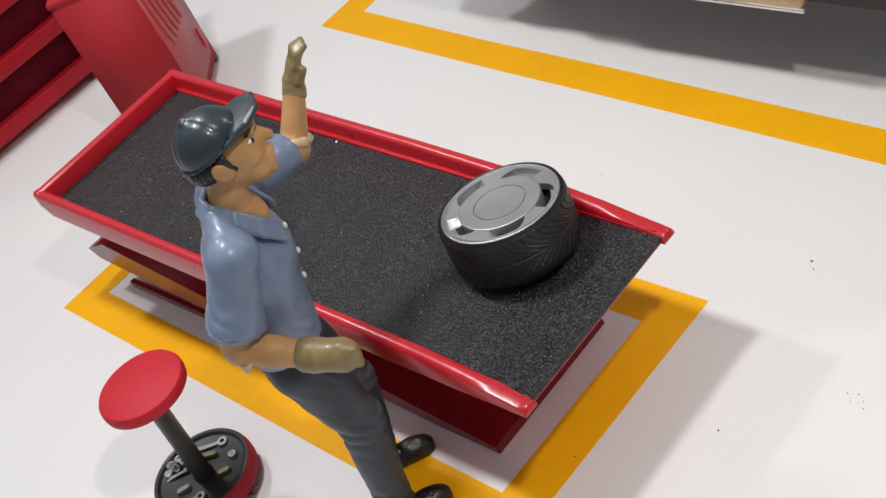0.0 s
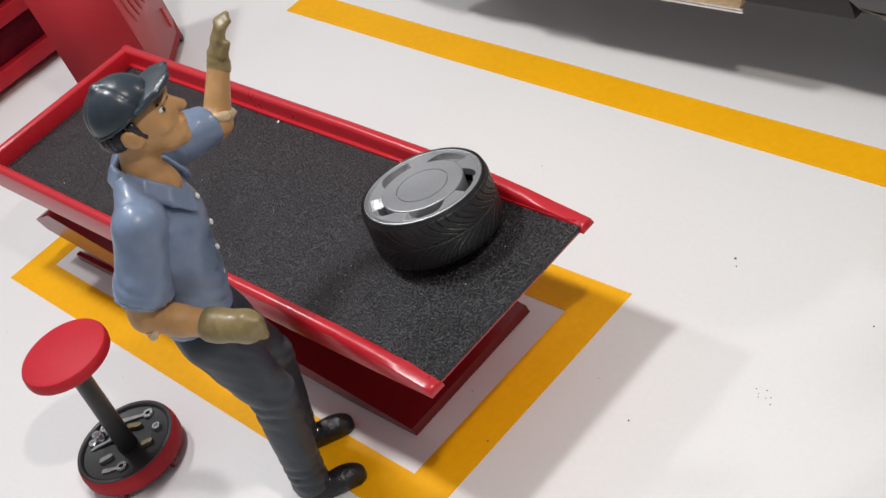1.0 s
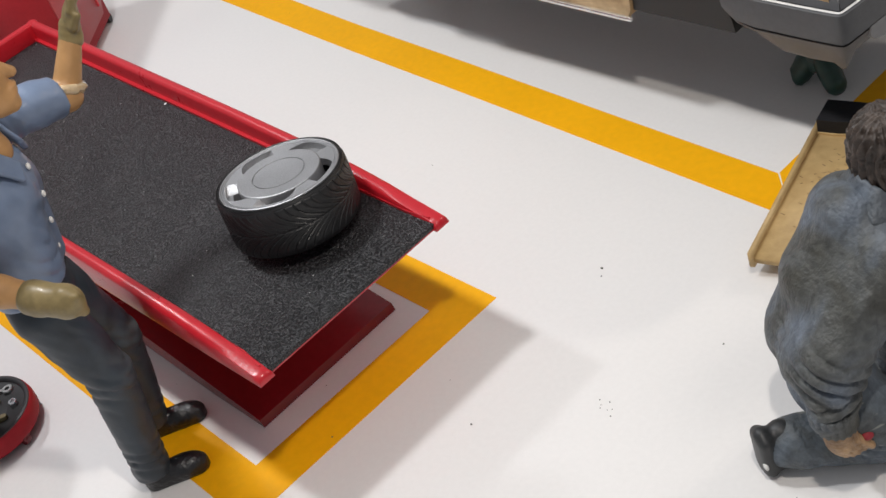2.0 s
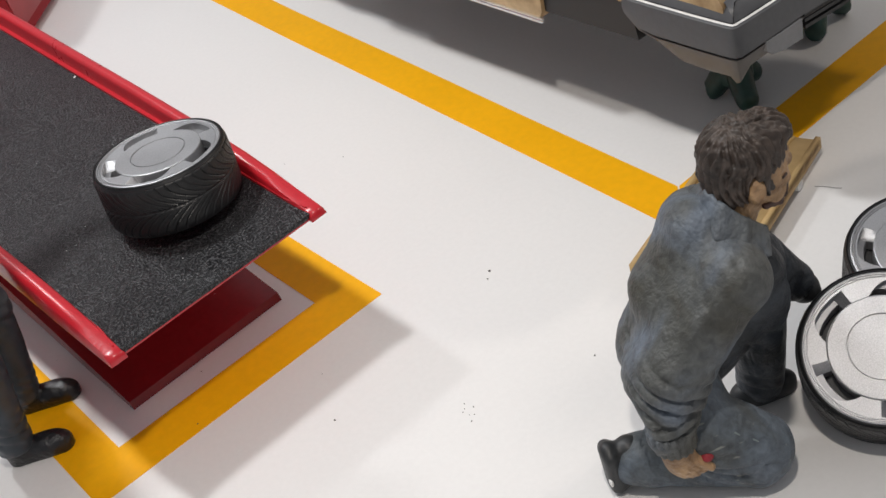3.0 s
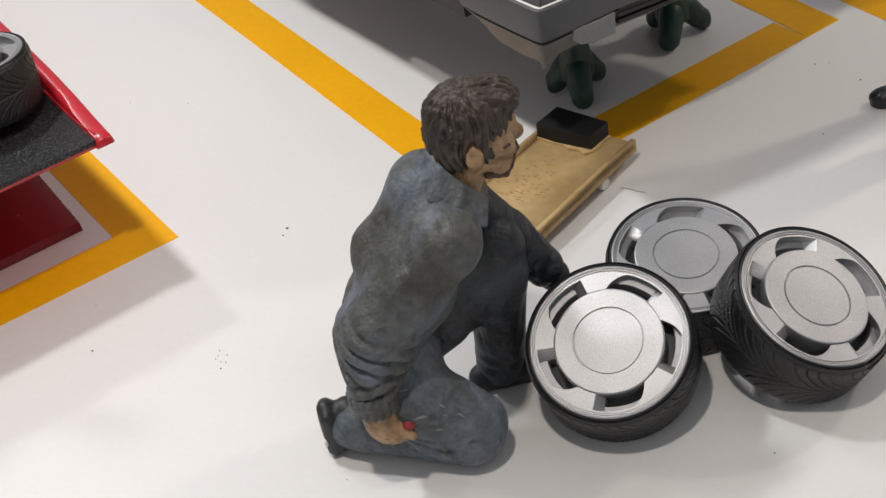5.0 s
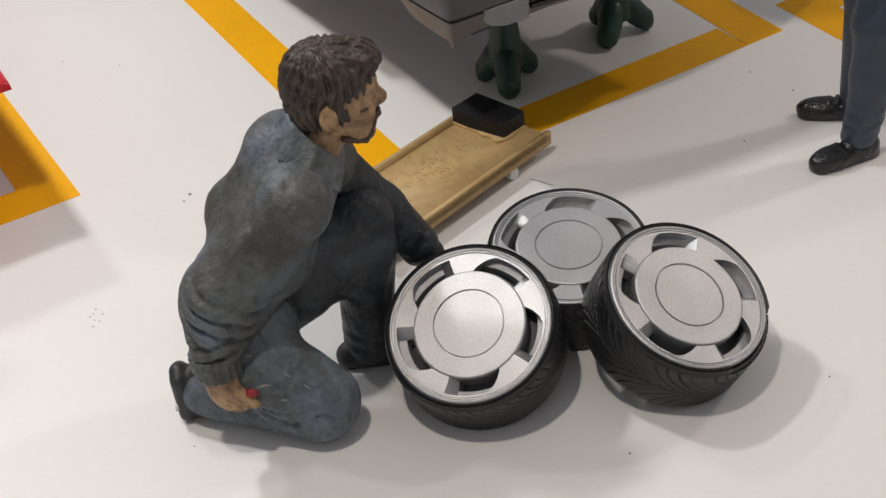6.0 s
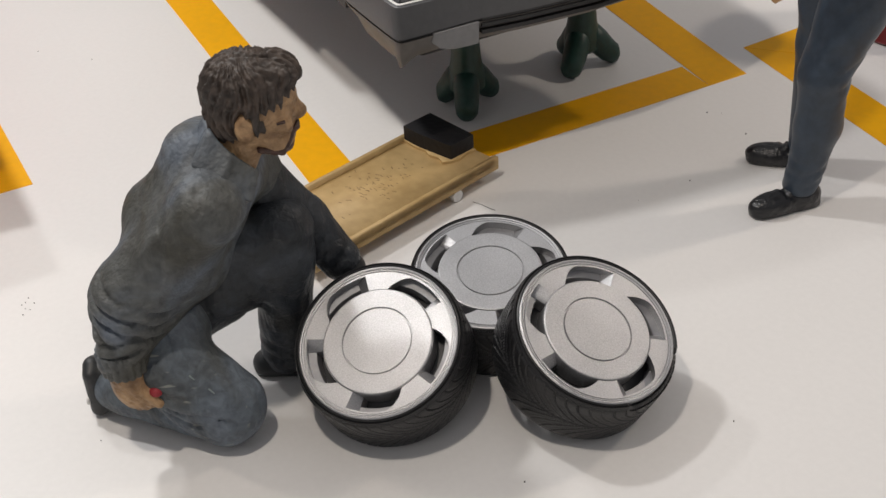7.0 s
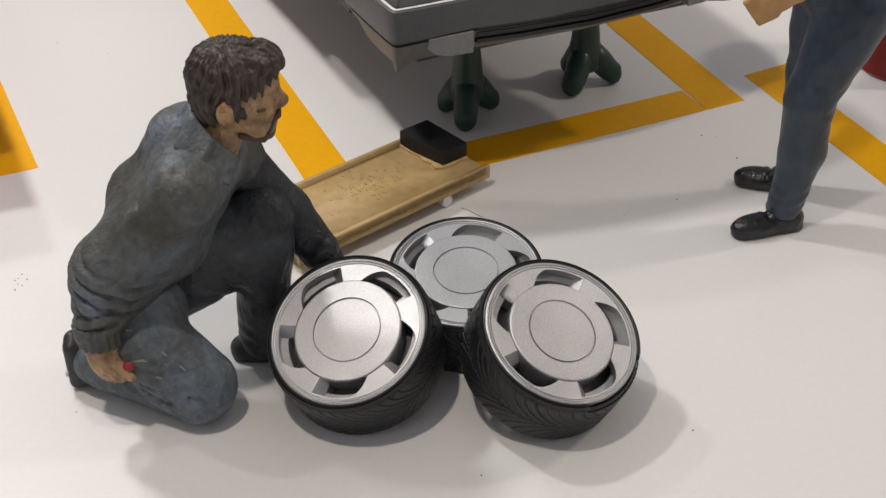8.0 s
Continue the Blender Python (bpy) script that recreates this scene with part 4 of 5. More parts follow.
def build_standing_figurine():
    r = []
    shirt = [egg((-1.8, 0, 69.0), (7.7, 9.0, 8.6)), cone((-2.2, 3.2, 67), (-4.4, 3.0, 50), 7.0, 6.5), cone((-2.2, -3.2, 67), (-4.4, -3.0, 50), 7.0, 6.5),
             cone((-2.8, -8.6, 76.2), (-2.2, 8.6, 76.2), 3.8, 3.8), cone((-2.6, -7, 77.6), (-2.4, -3.6, 80.0), 3.0, 2.2), cone((-2.4, 7, 77.6), (-2.0, 3.6, 80.0), 3.0, 2.2)]
    near_sleeve = [cone((-2.8, -6.6, 76.2), (-3.2, -9.0, 75.6), 4.0, 4.3), cone((-3.2, -9.0, 75.6), (-7.8, -10.6, 66.0), 4.3, 4.5), cone((-7.8, -10.6, 66.0), (-9.0, -10.8, 61.6), 4.5, 4.6)]
    far_sleeve = [cone((-1.4, 9.2, 75.6), (7.0, 16.6, 72.8), 4.2, 3.9), cone((7.0, 16.6, 72.8), (11.0, 19.6, 71.2), 3.9, 3.8)]
    creases = [((-4.0, -12.6, 75.0), (-3.0, -7.0, 66.0), 0.6, 0.5), ((-3.0, -7.0, 66.0), (-3.6, -7.4, 60.5), 0.6, 0.6), ((1.8, -6.6, 66.0), (2.6, -5.0, 58.0), 0.8, 0.35), ((6.0, -2.2, 74.0), (5.6, -2.4, 66.0), 0.35, 0.3),
               ((5.6, -2.4, 66.0), (2.2, -1.2, 52.0), 0.35, 0.3), ((-0.4, -8.8, 72.0), (3.6, -5.8, 69.0), 1.0, -0.3), ((2.0, -5.8, 55.0), (-3.0, -8.4, 52.4), 0.7, 0.4), ((-8.0, -14.6, 72.0), (-11.0, -15.0, 65.0), 0.9, -0.3)]
    pinches = [((-9.0, -12.0, 66.0), 5.0, (0.6, 0, 0.8), 3.4, 0.3), ((0.0, -6.0, 56.0), 6.0, (0.5, 0.2, 0.8), 3.2, 0.3), ((3.0, 12.0, 74.0), 5.0, (0.8, 0.6, 0), 2.8, 0.35), ((3.5, -3.0, 62.0), 5.0, (0.2, 0.7, 0.7), 3.6, 0.22)]
    r.append((M_SHIRT, skin(shirt + far_sleeve, 0.42, 1.3, cuts=[((0, 0, 51.4), (0.1, 0, -1)), ((10.4, 19.2, 71.7), (0.75, 0.64, -.2))], folds=0.14, fold_size=9, creases=creases, wrinkles=pinches)))
    r.append((M_SHIRT, skin(near_sleeve, 0.38, 1.3, cuts=[((-8.6, -10.7, 64.6), (-0.46, -0.08, -0.88))], folds=0.12, fold_size=8, creases=creases, wrinkles=pinches)))
    # hem of the near sleeve
    hem = [(-8.5 + 4.5 * 0.88 * math.cos(a), -10.7 + 4.5 * math.sin(a), 64.9 - 4.5 * 0.46 * math.cos(a)) for a in [0.5 * k for k in range(14)]]
    r.append((M_SHIRT, skin([cone(a, b, 0.36, 0.36) for a, b in zip(hem, hem[1:])], 0.28, 0.4)))
    collar = []
    for y in (-1, 1):
        top = [(-3.6, 0, 82.2), (-2.6, y * 3.0, 82.0), (0.4, y * 4.6, 80.2), (3.4, y * 4.7, 77.0), (5.4, y * 3.6, 74.0)]
        low = [(-5.0, 0, 80.2), (-4.2, y * 4.4, 79.8), (-0.4, y * 6.4, 78.2), (2.8, y * 6.6, 75.2), (5.2, y * 5.2, 71.8)]
        for k in range(6):
            lane = [tuple(a + (b - a) * k / 5 for a, b in zip(p, q)) for p, q in zip(top, low)]
            collar += [cone(a, b, 0.5, 0.5) for a, b in zip(lane, lane[1:])]
    r.append((M_SHIRT, skin(collar, 0.3, 0.5)))
    neck = [cone((-1.0, 0, 76), (1.8, 0, 84.0), 3.5, 3.3), egg((1.2, 0, 75.6), (2.6, 2.7, 3.8)), egg((2.0, -0.2, 76.0), (2.9, 3.4, 3.4), 20), egg((0.8, 0, 78), (3.5, 4.0, 2.6), -20)]
    head = [egg((3.4, 0, 87.6), (5.9, 4.4, 5.6), 30), egg((6.4, 0, 84.4), (3.3, 3.2, 2.9), 30),
            cone((8.7, 0.1, 89.8), (10.1, 0.3, 88.0), 0.7, 0.95), egg((7.7, 0, 91.0), (1.8, 3.1, 0.8), 30), egg((1.4, -4.7, 87.9), (1.5, 0.8, 2.0), 30), egg((1.4, 4.7, 87.9), (1.5, 0.8, 2.0), 30),
            egg((9.3, 0, 85.8), (0.85, 1.6, 0.42), 30), egg((9.0, 0, 84.8), (0.85, 1.5, 0.45), 30), egg((8.2, 0, 82.8), (1.4, 1.6, 1.2), 30), egg((6.4, -2.8, 87.2), (1.6, 1.1, 1.2)), egg((6.4, 2.8, 87.2), (1.6, 1.1, 1.2))]
    face = [((9.8, -1.6, 85.4), (9.0, -2.0, 84.9), 0.35, 0.35), ((1.1, -5.5, 88.7), (1.5, -5.5, 87.1), 0.5, 0.6), ((9.6, -1.2, 87.0), (8.6, -2.2, 85.6), 0.4, 0.2), ((8.4, -2.0, 90.0), (7.2, -3.2, 89.9), 0.55, 0.4), ((8.4, 2.0, 90.0), (7.2, 3.2, 89.9), 0.55, 0.4)]
    ear, nod = (2.0, 0, 87.4), -3

    def nodded(forms):
        return shifted(turned(forms, ear, 0, nod), 0.9, 0, -0.4)
    face = [(*[tuple(q[1]) for q in nodded([egg(a, (1, 1, 1)), egg(b, (1, 1, 1))])], radius, depth) for a, b, radius, depth in face]
    r.append((M_SKIN, skin(nodded(head) + neck, 0.32, 0.7, creases=face)))
    r.append((M_SKIN, skin([cone((-8.8, -10.6, 65), (-9.6, -11.0, 61.0), 3.5, 3.0), cone((-9.6, -11.0, 61.0), (-5.0, -13.8, 59.0), 3.0, 2.6), cone((-5.0, -13.8, 59.0), (0.6, -16.8, 57.2), 2.6, 2.2)], 0.4, 1.0)))
    r.append((M_SKIN, skin([cone((8.6, 17.8, 72.0), (11.8, 20.4, 70.4), 3.0, 2.8), cone((11.8, 20.4, 70.4), (17.0, 24.4, 79.2), 2.7, 1.9)], 0.4, 1.0)))
    # glossy rolled cuffs at both elbows
    r.append((M_CUFF, skin([cone((-12.6, -9.0, 59.8), (-10.2, -14.2, 58.6), 0.5, 0.6), cone((-10.2, -14.2, 58.6), (-6.4, -13.8, 61.6), 0.6, 0.5)], 0.26, 0.4)))
    r.append((M_CUFF, skin([cone((12.2 + 2.7 * math.cos(a), 20.8 + 2.6 * math.sin(a), 71.8 - 1.1 * math.cos(a) - 0.9 * math.sin(a)), (12.2 + 2.7 * math.cos(a + .6), 20.8 + 2.6 * math.sin(a + .6), 71.8 - 1.1 * math.cos(a + .6) - 0.9 * math.sin(a + .6)), 0.85, 0.85) for a in [0.6 * k for k in range(11)]], 0.3, 0.4, folds=0.15, fold_size=2.0)))
    near = [cone((-0.2, -16.4, 57.3), (0.7, -16.9, 57.0), 3.0, 3.0), cone((0.7, -16.9, 57.0), (2.6, -17.9, 56.6), 2.6, 2.8), egg((4.6, -18.8, 56.0), (3.3, 2.8, 3.1), -8, -30)]
    near += [cone((5.2 + .15 * k, -19.6 + .45 * k, 58.0 - 1.35 * k), (6.8 - .1 * k, -20.5 + .4 * k, 57.2 - 1.3 * k), 0.95, 0.9) for k in range(4)]
    r.append((M_GLOVE, skin(near, 0.34, 0.6, wrinkles=[((0.6, -17.0, 57.0), 3.5, (0.9, -0.4, -0.2), 1.7, 0.12)])))
    far = [cone((16.7, 24.2, 78.4), (17.5, 24.5, 80.6), 2.2, 1.9), egg((18.5, 24.6, 82.2), (1.5, 2.4, 2.6), -22)]
    far += [cone((19.2, 22.7 + 1.1 * k, 83.6), (20.3, 23.0 + 1.05 * k, 85.3 + (0.5 if k in (1, 2) else 0)), 0.9, 0.8) for k in range(4)] + [cone((20.3, 23.0 + 1.05 * k, 85.3 + (0.5 if k in (1, 2) else 0)), (22.0, 23.1 + 1.0 * k, 86.0 + (0.5 if k in (1, 2) else 0)), 0.8, 0.6) for k in range(4)] + [cone((18.4, 22.4, 80.8), (20.0, 21.9, 82.8), 0.9, 0.7)]
    r.append((M_GLOVE, skin(far, 0.32, 0.6, wrinkles=[((17.2, 24.2, 79.0), 3.0, (0.4, 0.2, 0.9), 1.6, 0.14)])))
    r.append((M_HAIRBLACK, skin([egg((0.6, 0, 87.8), (4.0, 4.5, 2.9), 14), cone((3.2, -4.4, 89.6), (4.3, -4.4, 87.0), 0.8, 0.4), cone((3.2, 4.4, 89.6), (4.3, 4.4, 87.0), 0.8, 0.4)], 0.32, 0.5, cuts=[((4.8, 0, 88), (1, 0, 0))], ridges=((0, 0, 88), 26, 0.14))))
    # cap: crown with sewn panels, button and brim
    crown, size = np.array((2.5, 0, 91.0)), (6.0, 5.25, 5.5)
    tilt = np.array(Euler((0, radians(-20), 0)).to_matrix())
    seams = []
    for turn in (-150, -55, 50, 150):
        path = [crown + tilt @ (np.array((math.sin(b) * math.cos(radians(turn)), math.sin(b) * math.sin(radians(turn)), math.cos(b))) * size) for b in [radians(12 * k) for k in range(9)]]
        seams += [(a, b, 0.28, 0.2) for a, b in zip(path, path[1:])]
    peak = crown + tilt @ np.array((0, 0, size[2]))
    r.append((M_CAP, skin([egg(crown, size, 20), egg(peak, (0.9, 0.9, 0.5), 20)], 0.3, 0.8, cuts=[((0, 0, 89.6), (0.34, 0, -1))], creases=seams)))
    band = [(2.5 + 5.95 * math.cos(a), 5.3 * math.sin(a), 90.75 + 2.0 * math.cos(a)) for a in [2 * math.pi * k / 22 for k in range(23)]]
    r.append((M_CAP, skin([cone(a, b, 0.22, 0.22) for a, b in zip(band, band[1:])], 0.2, 0.3)))
    brim = [egg((8.0, 0, 92.9), (4.5, 4.5, 0.5), 15), cone((5.0, -4.9, 91.5), (9.3, -3.9, 92.6), 0.5, 0.45), cone((5.0, 4.9, 91.5), (9.3, 3.9, 92.6), 0.5, 0.45), cone((9.3, -3.9, 92.6), (11.6, -2.2, 93.6), 0.45, 0.4), cone((9.3, 3.9, 92.6), (11.6, 2.2, 93.6), 0.45, 0.4)]
    r.append((M_CAP, skin(brim, 0.26, 0.8)))
    for y in (-1, 1):
        r.append((M_WHITE, skin(nodded([egg((7.2, y * 2.5, 89.8), (0.62, 0.66, 0.4), 20)]), 0.18, 0.3)))
        r.append((M_HAIRBLACK, skin(nodded([egg((7.75, y * 2.7, 89.85), (0.32, 0.36, 0.42))]), 0.14, 0.3)))
        r.append((M_HAIRBLACK, skin(nodded([cone((8.8, y * 1.4, 91.0), (7.0, y * 3.1, 91.0), 0.3, 0.22)]), 0.18, 0.3)))
    for f, y, u in ((6.3, -1.5, 71.7), (5.9, -1.1, 65.8), (4.5, -0.6, 60.4), (2.9, 0.2, 54.8)):
        r.append((M_WHITE, skin([egg((f - .4, y, u), (0.38, 0.55, 0.62))], 0.16, 0.3)))
    pants = [egg((-5.0, 0, 48.2), (6.5, 7.8, 6.6)), cone((-4.6, -4.0, 46), (-0.9, -4.8, 29), 5.7, 4.4), cone((-0.9, -4.8, 29), (-3.9, -5.0, 5.0), 4.3, 3.7),
             cone((-4.0, 4.2, 46), (0.2, 7.2, 27.5), 5.7, 4.4), cone((0.2, 7.2, 27.5), (-3.4, 9.0, 5.0), 4.3, 3.6)]
    r.append((M_PANTS, skin(pants, 0.45, 1.3, cuts=[((0, 0, 51.6), (-0.1, 0, 1)), ((0, 0, 3.2), (0, 0, -1))], folds=0.16, fold_size=9,
              creases=[((-1.6, -9.4, 46.0), (2.6, -8.6, 34.0), 0.6, 0.4), ((1.6, -4.0, 44.0), (3.6, -2.0, 34.0), 0.7, 0.35)],
              wrinkles=[((-0.6, -5.4, 28.0), 6.5, (0.4, 0.2, 0.9), 3.2, 0.45), ((-3.6, -5.6, 9.0), 5.5, (0.2, 0.2, 1), 2.6, 0.45), ((-2.6, -4.0, 43.0), 5.0, (0.7, 0.3, 0.6), 3.0, 0.4), ((0.2, 7.2, 27.0), 6.0, (0.4, 0.2, 0.9), 3.2, 0.4), ((-3.2, 9.0, 9.0), 5.0, (0.2, 0.2, 1), 2.6, 0.4)])))
    r.append((M_SHOE, skin([egg((-4.6, 0, 51.0), (6.8, 7.9, 1.0))], 0.4, 0.5)))
    for y, f in ((-5.2, 0.2), (9.2, 0.8)):
        shoe = [egg((-3.6 + f, y, 2.6), (3.4, 2.6, 3.0)), egg((1.4 + f, y, 1.9), (4.9, 2.7, 2.4)), cone((-4.8 + f, y, 0.7), (4.0 + f, y, 0.7), 2.1, 2.2)] + [cone((-0.8 + f + .9 * k, y - 1, 3.95 - .14 * k), (-0.8 + f + .9 * k, y + 1, 3.95 - .14 * k), 0.34, 0.34) for k in range(4)]
        r.append((M_SHOE, skin(shoe, 0.32, 0.5, cuts=[((0, 0, 0.02), (0, 0, -1))], creases=[((-6.8 + f, y - 2.9, 1.3), (6.0 + f, y - 2.9, 1.3), 0.3, 0.3), ((-6.8 + f, y + 2.9, 1.3), (6.0 + f, y + 2.9, 1.3), 0.3, 0.3)])))
    sculpture("standing_figurine", r, (-27, -65), (0.5, 0.87), "painted figurine in blue shirt and navy cap, arm raised", "figurine")


def build_kneeling_figurine():
    r = []
    jacket = [cone((3.2, 1.4, 38.2), (-8.0, 0.4, 22.6), 5.3, 6.2), cone((3.8, 8.8, 38.0), (-5.8, 7.6, 22.0), 6.2, 7.2), egg((-2.8, 5.0, 30), (5.8, 7.8, 9.4), 30),
              cone((1.6, 4.8, 43.2), (-2.2, 4.4, 34.0), 4.5, 5.0), cone((2.4, -0.4, 39.6), (-2.4, -0.4, 32.0), 3.6, 5.0), cone((-2.4, -0.4, 32.0), (-8.6, -1.0, 25.0), 4.9, 5.3), cone((2.4, 9.4, 41.4), (-1.6, 8.6, 32.0), 4.4, 5.0), cone((3.8, -3.2, 39.2), (5.6, 12.6, 38.2), 4.1, 4.0), cone((3.0, -3.7, 38.8), (-8.2, -4.6, 27.2), 4.2, 4.5), cone((-8.4, -4.6, 27.2), (-10.6, -6.6, 18.2), 4.7, 3.5), cone((4.6, 12.6, 38), (7.6, 14.2, 34.4), 4.4, 4.3)]
    lines = [((-6.6, -6.0, 27.6), (-3.6, -4.2, 26.0), 0.45, 0.7), ((3.6, -4.8, 43.4), (2.0, -6.4, 40.6), 0.7, 0.9), ((9.2, 0.2, 38.6), (4.8, -3.4, 29.0), 0.6, 0.8), ((4.8, -3.4, 29.0), (1.2, -5.0, 22.0), 0.7, 0.7),
             ((0.0, -6.6, 41.0), (-5.2, -7.2, 34.8), 0.9, -0.35), ((-3.2, -6.8, 33.0), (-7.2, -5.8, 26.4), 0.7, 0.6)]
    pinches = [((-11.5, -7.5, 26.0), 5.5, (0.45, 0.1, 0.9), 3.0, 0.75), ((-10.6, -9.0, 20.6), 4.2, (-0.45, 0.3, 0.8), 2.3, 0.65), ((-4.0, -7.5, 24.0), 4.5, (0.6, 0, 0.8), 3.0, 0.6), ((-8.0, 3.0, 24.0), 6.0, (0.3, 0.3, 0.9), 3.4, 0.5), ((15.0, 13.4, 25.0), 6.0, (0.6, 0, -0.8), 2.2, 0.5), ((-1.0, -6.6, 36.0), 5.0, (0.8, 0.2, -0.4), 4.4, 0.35)]
    r.append((M_KJACKET, skin(jacket, 0.38, 2.8, cuts=[((-10.6, -6.6, 17.2), (0.0, 0, -1))], folds=0.13, fold_size=8, creases=lines, wrinkles=[(c, reach, way, gap, 1.25 * deep) for c, reach, way, gap, deep in pinches])))
    # Far sleeve: same jacket, its shade put into the colour.
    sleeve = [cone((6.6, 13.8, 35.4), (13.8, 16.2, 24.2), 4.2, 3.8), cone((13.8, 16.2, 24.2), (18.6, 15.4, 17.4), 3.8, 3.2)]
    r.append((M_KSHADED, skin(sleeve, 0.42, 1.2, folds=0.1, fold_size=6, wrinkles=[((14.6, 13.6, 24.6), 4.5, (0.5, 0.5, -0.6), 3.6, 0.35), ((17.6, 13.0, 19.6), 3.0, (0.6, 0.1, -0.8), 2.2, 0.35)])))
    cuff = [cone((-10.6 + 3.2 * math.cos(a), -6.7 + 3.2 * math.sin(a), 19.6), (-10.4 + 2.9 * math.cos(a), -7.0 + 2.9 * math.sin(a), 16.6), 0.5, 0.5) for a in [2 * math.pi * k / 18 for k in range(18)]]
    r.append((M_KJACKET, skin(cuff, 0.25, 0.2)))
    collar = []
    for y in (-1, 1):
        top = [(4.0, 4.9, 48.6), (4.8, 4.9 + y * 3.3, 47.9), (7.4, 4.9 + y * 4.6, 45.2), (10.2, 4.9 + y * 3.6, 42.0)]
        low = [(2.5, 4.9, 45.9), (2.7, 4.9 + y * 5.2, 44.7), (5.4, 4.9 + y * 7.2, 42.3), (9.4, 4.9 + y * 6.0, 39.4)]
        for k in range(6):
            lane = [tuple(a + (b - a) * k / 5 for a, b in zip(u, v)) for u, v in zip(top, low)]
            collar += [cone(a, b, 0.42, 0.42) for a, b in zip(lane, lane[1:])]
    r.append((M_KJACKET, skin(collar, 0.3, 0.5, folds=0.06, fold_size=3)))
    lean, pivot = (-0.7, 5.8, -2.6), (8.4, 5.8, 48.8)
    head = [egg((11.4, 0, 52.4), (5.4, 4.9, 6.4), -5), egg((13.0, 0, 48.2), (3.3, 3.7, 3.2)), cone((5.8, 0, 43), (9.4, 0, 50), 4.0, 3.9), cone((16.0, 0, 52.4), (16.8, 0, 50.8), 0.8, 1.2),
            egg((15.4, 0, 53.9), (1.5, 3.4, 0.8)), egg((9.6, -5.0, 51.4), (1.4, 0.9, 2.1)), egg((9.6, 5.0, 51.4), (1.4, 0.9, 2.1)), egg((14.8, -2.6, 50.2), (1.2, 1.2, 1.3)), egg((14.8, 2.6, 50.2), (1.2, 1.2, 1.3))]
    dents = [((9.6, 0.4, 49.8), (9.9, 0.4, 48.2), 0.5, 0.5), ((15.6, 4.0, 50.2), (14.2, 3.0, 50.4), 0.6, 0.5), ((15.2, 4.6, 47.8), (13.8, 3.2, 45.6), 0.5, 0.4), ((16.6, 5.2, 48.4), (14.6, 3.8, 47.4), 0.4, 0.3)]
    r.append((M_KSKIN, skin(turned(shifted(head, *lean), pivot, 8), 0.34, 0.7, folds=0.05, fold_size=3, creases=dents)))
    hair = [egg((10.5, 0, 55.3), (6.1, 5.5, 4.9), -6), egg((7.9, 0, 52.6), (3.5, 5.0, 5.2)), egg((14.8, 0, 57.3), (3.0, 3.9, 1.9), -20), cone((10.6, -4.9, 54.6), (11.4, -4.8, 51.0), 0.9, 0.7), cone((10.6, 4.9, 54.6), (11.4, 4.8, 51.0), 0.9, 0.7)]
    curls = [((7.0, 0.5, 52.5), 6.0, (0.9, 0.3, 0.15), 1.2, 0.3), ((15.2, 5.0, 57.0), 5.0, (0.1, 1.0, 0.1), 1.1, 0.36), ((10.0, 3.0, 59.0), 4.0, (0.3, 0.9, 0), 1.1, 0.28), ((4.2, 6.0, 52.0), 5.5, (0.2, 1.0, 0.1), 1.1, 0.34)]
    r.append((M_KHAIR, skin(turned(shifted(hair, *lean), pivot, 8), 0.27, 0.6, ridges=((9.3, 5.2, 57.0), 24, 0.3), wrinkles=curls)))
    beard = [egg((16.0, 0, 48.9), (0.9, 2.3, 0.7)), cone((15.4, -2.1, 48.6), (14.8, -2.6, 47.0), 0.5, 0.5), cone((15.4, 2.1, 48.6), (14.8, 2.6, 47.0), 0.5, 0.5), egg((14.6, 0, 46.2), (1.3, 2.1, 1.1)), cone((14.0, -2.4, 46.2), (11.2, -3.6, 47.4), 0.7, 0.5), cone((14.0, 2.4, 46.2), (11.2, 3.6, 47.4), 0.7, 0.5)]
    r.append((M_KBEARD, skin(turned(shifted(beard, *lean), pivot, 8), 0.28, 0.5, folds=0.1, fold_size=1.5)))
    for y in (-2.5, 2.5):
        r.append((M_KHAIR, skin(turned(shifted([cone((15.2, y * .9, 52.0), (14.6, y * 1.4, 51.9), 0.28, 0.22)], *lean), pivot, 8), 0.18, 0.3)))
    r.append((M_KBEARD, skin([cone((14.55, 2.8, 48.7), (13.7, 1.9, 48.9), 0.26, 0.16)], 0.16, 0.2)))
    r.append((M_KSKIN, skin([cone((-10.6, -7.0, 17.6), (-10.2, -7.4, 13.8), 2.6, 2.5), egg((-9.2, -7.4, 12.0), (3.2, 2.1, 2.5), -30), cone((-8.4, -8.4, 13.2), (-6.4, -8.8, 11.2), 0.9, 0.8)], 0.3, 0.7, wrinkles=[((-8.4, -9.2, 12.0), 3.0, (0.8, 0, 0.5), 1.1, 0.35)])))
    r.append((M_REDMARK, skin([egg((-6.5, -8.5, 13.0), (1.0, 0.8, 0.8))], 0.25, 0.3)))
    r.append((M_KSHOE, skin([cone((18.6, 15.4, 17.4), (20.0, 15.4, 15.4), 2.8, 2.6), cone((20.2, 14.4, 15.8), (21.6, 14.2, 14.2), 1.1, 0.9), cone((20.4, 16.4, 15.6), (21.8, 16.6, 13.8), 1.1, 0.9)], 0.36, 0.8)))
    seat = [egg((-6.2, 2.2, 15.8), (6.6, 8.2, 6.8)), cone((-5.4, -2.8, 13.6), (2.6, -4.4, 6.4), 6.0, 5.3), cone((1.8, -4.4, 5.0), (-13.0, 2.2, 4.9), 4.9, 4.2), cone((-13.0, 2.2, 4.9), (-15.2, 2.9, 5.0), 4.1, 4.0)]
